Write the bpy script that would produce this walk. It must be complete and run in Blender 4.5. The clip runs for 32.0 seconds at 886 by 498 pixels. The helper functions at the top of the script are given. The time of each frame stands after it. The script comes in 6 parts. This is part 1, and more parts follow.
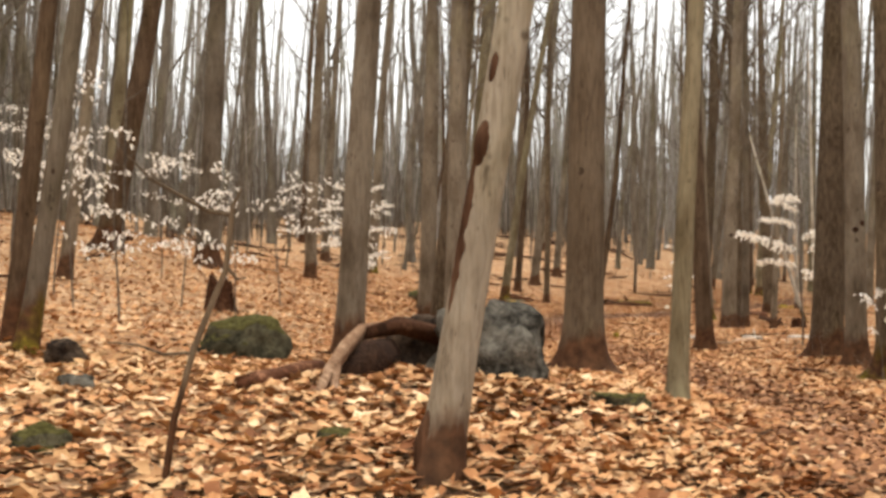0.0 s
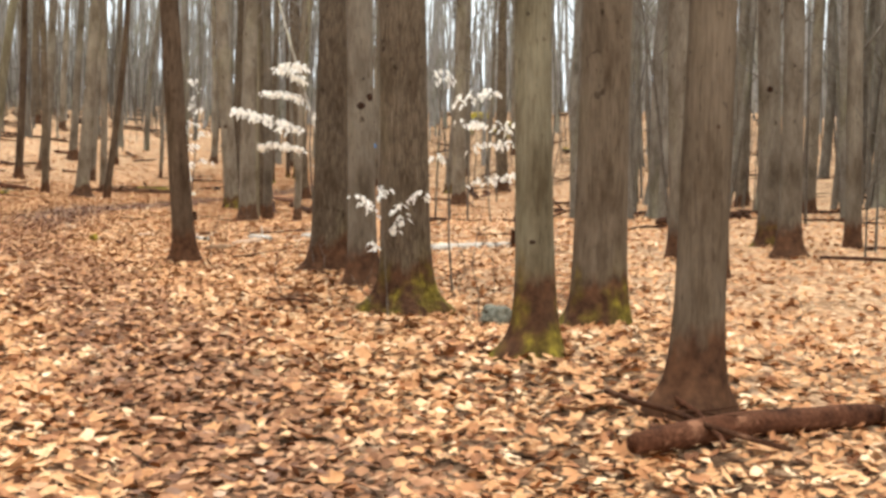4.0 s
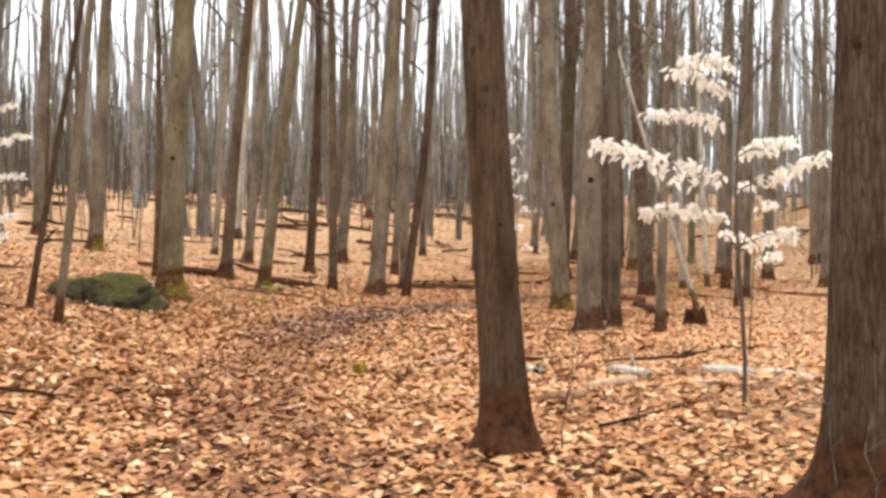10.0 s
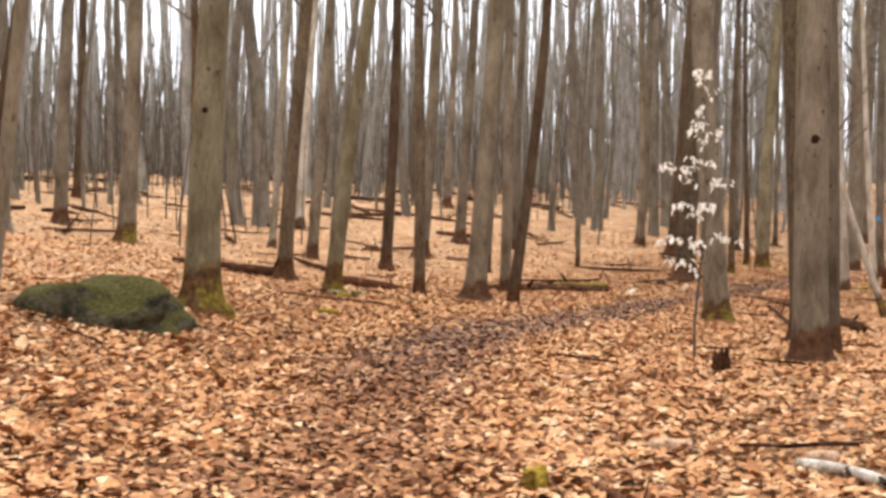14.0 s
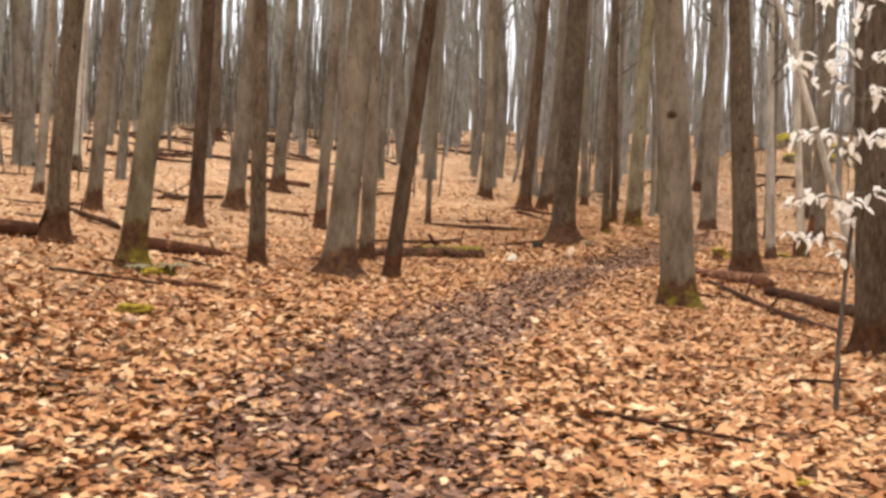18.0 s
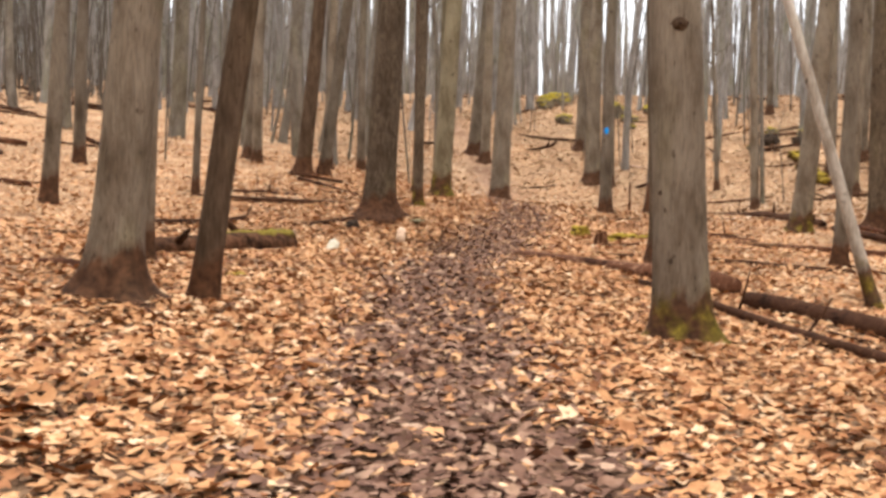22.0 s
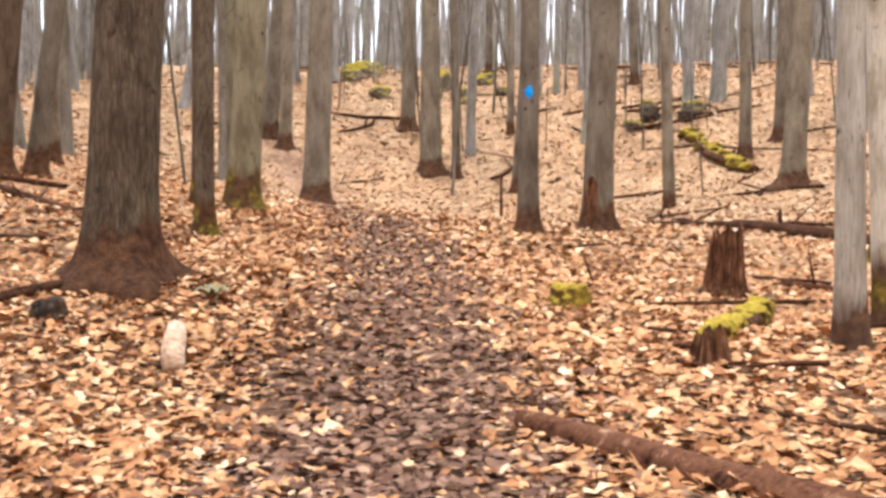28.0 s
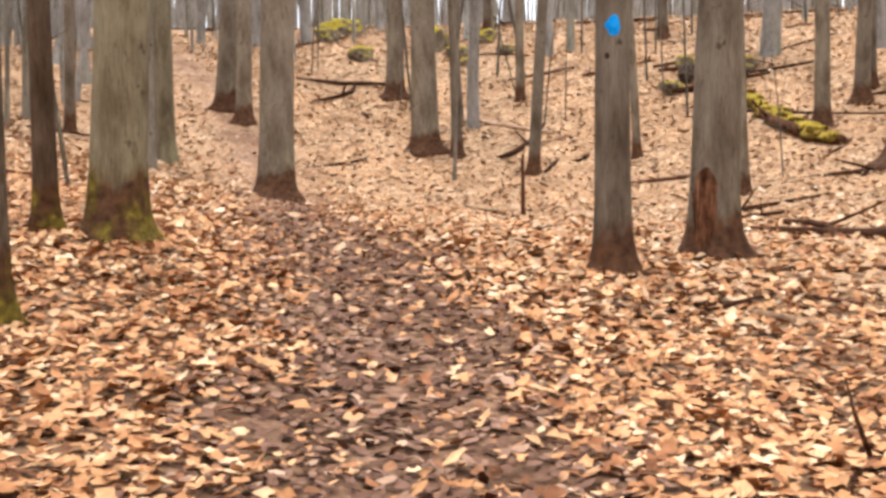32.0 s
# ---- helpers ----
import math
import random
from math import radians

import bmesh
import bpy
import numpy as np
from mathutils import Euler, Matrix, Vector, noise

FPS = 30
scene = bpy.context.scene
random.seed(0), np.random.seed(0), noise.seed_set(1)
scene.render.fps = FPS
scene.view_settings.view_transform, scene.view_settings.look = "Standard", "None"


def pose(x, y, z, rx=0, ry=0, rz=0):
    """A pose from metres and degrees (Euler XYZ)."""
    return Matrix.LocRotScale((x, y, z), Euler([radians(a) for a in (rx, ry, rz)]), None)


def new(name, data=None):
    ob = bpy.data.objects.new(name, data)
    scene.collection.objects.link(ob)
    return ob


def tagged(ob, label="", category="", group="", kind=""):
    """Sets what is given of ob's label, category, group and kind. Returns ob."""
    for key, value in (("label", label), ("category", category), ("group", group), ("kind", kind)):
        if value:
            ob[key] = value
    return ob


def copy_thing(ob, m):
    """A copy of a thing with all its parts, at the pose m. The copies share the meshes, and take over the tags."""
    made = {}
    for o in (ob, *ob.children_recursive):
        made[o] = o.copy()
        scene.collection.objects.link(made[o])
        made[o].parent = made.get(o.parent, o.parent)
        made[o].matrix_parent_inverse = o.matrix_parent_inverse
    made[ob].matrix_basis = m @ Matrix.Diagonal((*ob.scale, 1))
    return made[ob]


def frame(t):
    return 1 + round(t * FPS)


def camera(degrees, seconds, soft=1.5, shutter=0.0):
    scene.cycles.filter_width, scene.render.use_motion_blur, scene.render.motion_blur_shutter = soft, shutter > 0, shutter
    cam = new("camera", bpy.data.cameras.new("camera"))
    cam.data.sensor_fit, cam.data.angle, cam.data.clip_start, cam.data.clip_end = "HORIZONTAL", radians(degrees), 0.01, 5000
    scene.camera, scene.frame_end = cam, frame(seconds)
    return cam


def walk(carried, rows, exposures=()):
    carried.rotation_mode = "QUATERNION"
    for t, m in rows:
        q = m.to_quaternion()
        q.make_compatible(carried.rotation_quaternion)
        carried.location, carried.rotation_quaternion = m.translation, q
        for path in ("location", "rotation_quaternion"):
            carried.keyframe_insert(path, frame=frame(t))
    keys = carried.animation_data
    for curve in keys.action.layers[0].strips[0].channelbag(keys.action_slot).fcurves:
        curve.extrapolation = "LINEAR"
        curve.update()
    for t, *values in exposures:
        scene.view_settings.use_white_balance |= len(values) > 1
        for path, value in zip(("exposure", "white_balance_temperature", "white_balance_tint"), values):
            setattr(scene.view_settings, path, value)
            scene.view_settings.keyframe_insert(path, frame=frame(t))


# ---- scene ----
cam = camera(38.3, 32.0, soft=3.2)
# seconds, x, y, z, yaw, pitch, roll
ROWS = [
    (0.0, -0.018, -0.002, 1.505, 0.17, 1.63, 0.65),
    (0.5, 0.207, 0.648, 1.506, -0.85, 1.25, 0.56),
    (1.0, 0.437, 1.407, 1.537, -2.51, 0.30, 0.30),
    (1.5, 0.721, 2.059, 1.593, -3.96, 0.14, 0.57),
    (2.0, 1.033, 2.677, 1.628, -7.27, -1.13, 0.75),
    (2.5, 1.369, 3.339, 1.624, -11.55, -2.45, 0.33),
    (3.0, 1.798, 3.957, 1.710, -15.97, -3.38, -0.11),
    (3.5, 2.004, 4.502, 1.700, -19.45, -3.75, 0.23),
    (5.5, 2.852, 7.628, 1.755, -17.85, -2.56, 1.45),
    (6.0, 3.112, 8.336, 1.727, -13.47, -1.99, 1.72),
    (6.5, 3.243, 9.055, 1.733, -9.59, -1.57, 1.70),
    (7.0, 3.306, 9.784, 1.741, -8.45, -1.18, 1.86),
    (7.5, 3.384, 10.611, 1.716, -6.96, -0.58, 1.75),
    (8.0, 3.413, 11.423, 1.679, -6.72, 0.26, 1.24),
    (8.5, 3.413, 12.328, 1.648, -5.63, 1.21, 0.80),
    (9.0, 3.427, 13.139, 1.634, -6.77, 1.70, 0.44),
    (9.5, 3.470, 14.091, 1.644, -6.59, 1.44, -0.02),
    (10.0, 3.501, 14.997, 1.644, -5.48, 0.48, -0.34),
    (10.5, 3.525, 15.997, 1.624, -3.95, -0.50, -0.65),
    (11.0, 3.526, 16.850, 1.613, -2.17, -0.53, -1.01),
    (11.5, 3.436, 17.873, 1.632, -0.70, 0.06, -0.75),
    (12.0, 3.335, 18.881, 1.658, 0.77, -0.51, -0.09),
    (12.5, 3.248, 19.622, 1.641, 2.03, -0.05, 0.20),
    (13.0, 3.233, 20.513, 1.681, 1.10, 1.27, 0.22),
    (13.5, 3.174, 21.527, 1.683, -1.24, 0.93, 0.05),
    (14.0, 3.077, 22.488, 1.695, -2.66, 0.18, -0.25),
    (14.5, 2.928, 23.480, 1.692, -3.93, -0.75, -0.67),
    (16.5, 2.313, 27.465, 1.723, -7.21, -2.08, -0.34),
    (17.0, 2.309, 28.452, 1.741, -9.71, -2.07, 0.02),
    (17.5, 2.369, 29.433, 1.771, -11.87, -2.24, 0.40),
    (18.0, 2.427, 30.461, 1.779, -12.54, -2.08, 0.70),
    (18.5, 2.460, 31.401, 1.784, -11.59, -1.59, 0.97),
    (19.0, 2.505, 32.531, 1.791, -10.83, -1.48, 1.07),
    (19.5, 2.487, 33.452, 1.791, -9.86, -2.19, 1.16),
    (20.0, 2.405, 34.150, 1.792, -12.55, -1.56, 1.36),
    (20.5, 2.444, 35.115, 1.803, -15.75, -1.79, 1.20),
    (21.0, 2.522, 36.085, 1.791, -18.47, -2.73, 1.05),
    (21.5, 2.706, 37.135, 1.742, -21.29, -3.26, 0.59),
    (22.0, 2.975, 38.245, 1.784, -25.23, -3.54, 0.86),
    (22.5, 3.259, 39.301, 1.839, -29.03, -3.66, 0.80),
    (23.0, 3.598, 40.231, 1.883, -32.19, -3.79, 0.47),
    (23.5, 3.914, 41.194, 1.871, -33.08, -3.96, 0.12),
    (24.0, 4.219, 42.217, 1.900, -33.24, -3.07, -0.01),
    (24.5, 4.663, 43.412, 1.883, -33.70, -3.01, -0.37),
    (26.5, 6.776, 47.627, 1.875, -38.66, -5.57, 0.73),
    (27.0, 7.289, 48.598, 1.875, -35.66, -5.46, 0.72),
    (27.5, 7.708, 49.418, 1.872, -33.49, -4.76, 0.26),
    (28.0, 8.241, 50.393, 1.874, -35.31, -4.13, -0.00),
    (28.5, 8.629, 51.149, 1.906, -38.50, -3.35, -0.23),
    (29.0, 8.988, 51.807, 1.944, -40.09, -3.28, -0.43),
    (29.5, 9.429, 52.552, 1.976, -38.59, -3.34, -0.68),
    (30.0, 9.938, 53.256, 1.998, -38.68, -3.19, -0.94),
    (30.5, 10.542, 54.143, 2.012, -38.82, -2.90, -0.95),
    (31.0, 11.202, 55.099, 2.025, -38.07, -2.79, -0.84),
    (31.5, 11.933, 56.079, 2.034, -37.20, -3.65, -0.90),
    (32.0, 12.414, 56.788, 2.018, -35.98, -5.57, -1.05),
]
# seconds, stops, white balance
EXPOSURES = [(0.0, 1.05, 6870, 8), (3.0, 1.32, 6380, 3), (6.0, 1.7, 5920, 5), (7.0, 1.58, 5970, 8), (8.0, 1.47, 6200, 9), (9.0, 1.46, 6100, 5), (10.0, 1.39, 6350, 9),
             (13.0, 1.37, 6370, 11), (17.0, 1.23, 6570, 11), (19.0, 1.32, 6570, 11), (21.0, 1.3, 6450, 11), (22.0, 1.38, 6400, 11), (24.5, 1.58, 6000, 8), (27.0, 1.6, 6170, 10), (28.5, 1.76, 5920, 11),
             (30.0, 1.74, 5720, 11), (31.0, 1.72, 5770, 11), (32.0, 1.55, 6120, 11)]
walk(cam, [(t, pose(x, y, z, 90 + pitch, -roll, yaw)) for t, x, y, z, yaw, pitch, roll in ROWS], EXPOSURES)

# ---- light: a bright overcast early-spring sky ----
world = bpy.data.worlds.new("world")
scene.world = world
world.use_nodes = True
wn = world.node_tree.nodes
wl = world.node_tree.links
sky = wn.new("ShaderNodeTexSky")
sky.sky_type, sky.sun_disc = "NISHITA", False
sky.sun_elevation, sky.sun_rotation = radians(48), radians(200)
sky.air_density, sky.dust_density, sky.ozone_density = 1.0, 6.0, 1.0
veil = wn.new("ShaderNodeMix")          # thin cloud takes most of the blue out
veil.data_type = "RGBA"
veil.inputs["Factor"].default_value = 0.8
wl.new(sky.outputs["Color"], veil.inputs["A"])
rise = wn.new("ShaderNodeTexGradient")  # an overcast sky is brighter overhead than at the horizon
rise.texture_mapping.mapping_x, rise.texture_mapping.mapping_y, rise.texture_mapping.mapping_z = "Z", "X", "Y"
cloud = wn.new("ShaderNodeValToRGB")
cloud.color_ramp.elements[0].color, cloud.color_ramp.elements[1].color = (0.48, 0.485, 0.5, 1), (1.3, 1.29, 1.28, 1)
wl.new(rise.outputs["Fac"], cloud.inputs["Fac"])
bright = wn.new("ShaderNodeVectorMath")
bright.operation = "SCALE"
bright.inputs["Scale"].default_value = 11.0
wl.new(cloud.outputs["Color"], bright.inputs[0])
wl.new(bright.outputs[0], veil.inputs["B"])
wl.new(veil.outputs["Result"], wn["Background"].inputs["Color"])
wn["Background"].inputs["Strength"].default_value = 0.12
sun = new("sun", bpy.data.lights.new("sun", "SUN"))
sun.data.energy, sun.data.angle, sun.data.color = 1.3, radians(14), (1.0, 0.95, 0.87)
sun.matrix_world = pose(0, 0, 40, 42, 0, 160)


# ---- the lie of the land ----
COEF = np.array([
    1.04, -0.9, 1.56, 0.25, 0.16, -0.11, 0.02, 0.25, 0.15, 0.03, -0, -0.07, -0.54, -0.32, 0.05, 0.06, 0.01,
    0.13, 0.25, -0.39, -0.24, -0.06, -0.11, -0.05, 0.3, 0.49, -0.3, -0.16, -0.01, -0.22, -0.13, 0.33, 0.27,
    -0.89, -1.13, -0.34, -0.22, -0.21, 0.3, -0.09, -0.62, -1.12, -0.66, 0.18, 0.02, 0.16, -0.27, -0.23, -0.17,
    -0.77, 0.93, 0.8, 0.14, -0.03, 0.03, -0.33, -1.16, 0.63, 0.67, 0.07, 0.02, 0.01, -0.11, -0.04, 0.6, 0.31,
    0.01, 0.01, 0.05, 0.16, 0.28, 0.36, 0.18, 0.44, -0.21, -0.4, 0.24, -0.26, 0.31, -0.01, -0.38, -0.07,
    -2.16, -0.7, -0.32, 0.31
])
LATTICE = [(a, b) for b in range(-15, 121, 15) for a in range(-30, 61, 15)]
KNOLLS = [(0.3, 8.2, 2.2), (4, 13, 4), (1, 37, 4), (12, 52, 4), (-3, 19, 4), (15, 55.5, 3), (6, 14.5, 3), (11.4, 58, 3), (8, 37, 4),
          (30, 77, 8), (2.5, 25, 5), (2.5, 32, 4), (12, 60, 1.8)]

# rise, x, y, spread of the humps round some big trees
HUMPS = [(0.28, 6.0, 13.2, 1.4), (0.13, 1.25, 11.7, 1.2), (0.2, -0.02, 5.4, 0.65), (0.09, 4.75, 23.4, 1.0), (0.13, 0.6, 39.4, 1.2), (0.1, 15.5, 55.7, 1.0), (0.13, 5.8, 11.3, 0.8)]


def land(x, y):
    """Height of the ground; works on arrays."""
    x, y = np.asarray(x, float), np.asarray(y, float)
    u, v = np.clip(x, -45, 75), np.clip(y, -30, 135)
    z = COEF[0] + COEF[1] * u / 30 + COEF[2] * v / 30
    for c, (a, b) in zip(COEF[3:], LATTICE):
        z = z + c * np.exp(-((u - a) ** 2 + (v - b) ** 2) / 338.0)
    for c, (a, b, s) in zip(COEF[3 + len(LATTICE):], KNOLLS):
        z = z + c * np.exp(-((u - a) ** 2 + (v - b) ** 2) / (2 * s * s))
    for c, a, b, s in HUMPS:
        z = z + c * np.exp(-((u - a) ** 2 + (v - b) ** 2) / (2 * s * s))
    return z


def ground(x, y):
    return float(land(x, y))


# ---- the footpath ----
TRACK = [(-1.6, -12), (-0.8, -4), (0.4, 1.2), (2.2, 5.0), (3.2, 9.0), (3.3, 14), (3.2, 19), (3.0, 24), (2.7, 28), (2.9, 32), (3.3, 36), (4.1, 40), (5.8, 44),
         (7.8, 48.6), (9.75, 52.75), (12.3, 56.6), (14.65, 60.1), (17.6, 65.0), (20.5, 71.5), (24.5, 79), (28, 88), (31, 100)]


def smooth_track():
    pts = []
    for i in range(len(TRACK) - 1):
        p0, p1, p2, p3 = (Vector(TRACK[max(0, min(len(TRACK) - 1, i + k))]) for k in (-1, 0, 1, 2))
        for s in np.linspace(0, 1, 8, endpoint=False):
            pts.append(0.5 * (2 * p1 + (p2 - p0) * s + (2 * p0 - 5 * p1 + 4 * p2 - p3) * s ** 2 + (3 * p1 - p0 - 3 * p2 + p3) * s ** 3))
    return np.array([(p.x, p.y) for p in pts])


PATH = smooth_track()


def path_gap(x, y):
    """Distance to the middle of the footpath."""
    x, y = np.asarray(x, float), np.asarray(y, float)
    best = np.full(x.shape, 1e9)
    for a, b in PATH:
        best = np.minimum(best, (x - a) ** 2 + (y - b) ** 2)
    return np.sqrt(best)


# ---- materials ----
def material(name, rough=0.9):
    m = bpy.data.materials.new(name)
    m.use_nodes = True
    b = m.node_tree.nodes["Principled BSDF"]
    b.inputs["Roughness"].default_value = rough
    b.inputs["Specular IOR Level"].default_value = 0.04
    return m, m.node_tree.nodes, m.node_tree.links, b


def ramp(nodes, links, source, stops):
    r = nodes.new("ShaderNodeValToRGB")
    e = r.color_ramp.elements
    while len(e) < len(stops):
        e.new(0.5)
    for k, (pos, col) in zip(e, stops):
        k.position, k.color = pos, (*col, 1)
    links.new(source, r.inputs["Fac"])
    return r.outputs["Color"]


def noise_tex(nodes, links, scale, detail=4, vec=None, stretch=None, rough=0.6):
    n = nodes.new("ShaderNodeTexNoise")
    n.inputs["Scale"].default_value, n.inputs["Detail"].default_value, n.inputs["Roughness"].default_value = scale, detail, rough
    if stretch:
        mp = nodes.new("ShaderNodeMapping")
        mp.inputs["Scale"].default_value = stretch
        links.new(vec, mp.inputs["Vector"])
        vec = mp.outputs["Vector"]
    if vec is not None:
        links.new(vec, n.inputs["Vector"])
    return n.outputs["Fac"]


def mix(nodes, links, fac, a, b, mode="MIX"):
    m = nodes.new("ShaderNodeMix")
    m.data_type, m.blend_type = "RGBA", mode
    for sock, val in (("Factor", fac), ("A", a), ("B", b)):
        if isinstance(val, (int, float)):
            m.inputs[sock].default_value = val
        elif isinstance(val, tuple):
            m.inputs[sock].default_value = (*val, 1)
        else:
            links.new(val, m.inputs[sock])
    return m.outputs["Result"]


def bump(nodes, links, b, height, strength, dist):
    n = nodes.new("ShaderNodeBump")
    n.inputs["Strength"].default_value, n.inputs["Distance"].default_value = strength, dist
    links.new(height, n.inputs["Height"])
    links.new(n.outputs["Normal"], b.inputs["Normal"])


def coords(nodes):
    return nodes.new("ShaderNodeTexCoord").outputs["Object"]


LITTER = [(0.0, (0.12, 0.055, 0.03)), (0.07, (0.27, 0.122, 0.06)), (0.25, (0.435, 0.219, 0.104)), (0.6, (0.54, 0.305, 0.151)), (0.86, (0.62, 0.4, 0.225)), (1.0, (0.74, 0.57, 0.385))]
MUD = [(0.0, (0.14, 0.067, 0.036)), (0.14, (0.2, 0.098, 0.052)), (0.45, (0.28, 0.142, 0.077)), (0.8, (0.35, 0.187, 0.104)), (1.0, (0.5, 0.31, 0.185))]
DAMP = [(0.0, (0.095, 0.051, 0.037)), (0.28, (0.155, 0.087, 0.063)), (0.62, (0.205, 0.122, 0.088)), (0.88, (0.28, 0.176, 0.126)), (1.0, (0.48, 0.34, 0.245))]


def make_ground_material():
    m, n, l, b = material("leaf_mould", 0.95)
    vec = coords(n)
    cells = n.new("ShaderNodeTexVoronoi")
    cells.inputs["Scale"].default_value = 14.0
    l.new(vec, cells.inputs["Vector"])
    tone = n.new("ShaderNodeSeparateColor")
    l.new(cells.outputs["Color"], tone.inputs["Color"])
    leaf = ramp(n, l, tone.outputs["Red"], LITTER)
    dirt = ramp(n, l, tone.outputs["Green"], DAMP)
    at = n.new("ShaderNodeAttribute")
    at.attribute_name = "trodden"
    old = ramp(n, l, noise_tex(n, l, 0.35, 4, vec), [(0.35, (0.45, 0.45, 0.45)), (0.65, (0.9, 0.9, 0.9))])
    leaf = mix(n, l, old, leaf, ramp(n, l, tone.outputs["Blue"], [(0.0, (0.15, 0.092, 0.062)), (0.5, (0.415, 0.282, 0.172)), (1.0, (0.65, 0.49, 0.325))]))
    both = mix(n, l, at.outputs["Fac"], leaf, dirt)
    # cell edges darkened: painted shade in the crevices between leaves
    gap_shade = ramp(n, l, cells.outputs["Distance"], [(0.36, (1, 1, 1)), (0.62, (0.78, 0.72, 0.67))])
    both = mix(n, l, 1.0, both, gap_shade, "MULTIPLY")
    patch = ramp(n, l, noise_tex(n, l, 0.9, 5, vec), [(0.32, (0.66, 0.6, 0.55)), (0.62, (1.05, 1.03, 1.0))])
    both = mix(n, l, 1.0, both, patch, "MULTIPLY")
    bare = ramp(n, l, noise_tex(n, l, 1.7, 4, vec), [(0.56, (0, 0, 0)), (0.66, (0.6, 0.6, 0.6))])
    both = mix(n, l, bare, both, (0.17, 0.088, 0.048))
    # dark soil under the leaves, with the shade of their gaps painted in
    deep = n.new("ShaderNodeAttribute")
    deep.attribute_name = "shaded_humus"
    shaded_humus = ramp(n, l, tone.outputs["Blue"], [(0.0, (0.042, 0.021, 0.013)), (0.7, (0.108, 0.057, 0.034)), (1.0, (0.22, 0.126, 0.075))])
    l.new(mix(n, l, deep.outputs["Fac"], both, shaded_humus), b.inputs["Base Color"])
    bump(n, l, b, cells.outputs["Distance"], 0.7, 0.03)
    return m


def make_leaf_material(name, stops, thin=0.0):
    m, n, l, b = material(name, 0.75)
    g = n.new("ShaderNodeNewGeometry")
    col = ramp(n, l, g.outputs["Random Per Island"], stops)
    fine = ramp(n, l, noise_tex(n, l, 30, 3, coords(n)), [(0.3, (0.78, 0.74, 0.7)), (0.7, (1, 1, 1))])
    col = mix(n, l, 1.0, col, fine, "MULTIPLY")
    if not thin:
        drift = ramp(n, l, noise_tex(n, l, 1.3, 5, coords(n)), [(0.34, (0.66, 0.57, 0.5)), (0.46, (0.96, 0.91, 0.87)), (0.62, (1.03, 1.01, 0.98))])
        col = mix(n, l, 1.0, col, drift, "MULTIPLY")
        clump = ramp(n, l, noise_tex(n, l, 5.5, 3, coords(n)), [(0.33, (0.78, 0.72, 0.67)), (0.5, (1.02, 1.0, 0.98)), (0.68, (1.08, 1.07, 1.06))])
        col = mix(n, l, 1.0, col, clump, "MULTIPLY")
    l.new(col, b.inputs["Base Color"])
    if thin:                                 # light passes through the dry blade
        tr, sh = n.new("ShaderNodeBsdfTranslucent"), n.new("ShaderNodeMixShader")
        l.new(col, tr.inputs["Color"])
        sh.inputs["Fac"].default_value = thin
        l.new(b.outputs[0], sh.inputs[1])
        l.new(tr.outputs[0], sh.inputs[2])
        l.new(sh.outputs[0], n["Material Output"].inputs["Surface"])
    return m


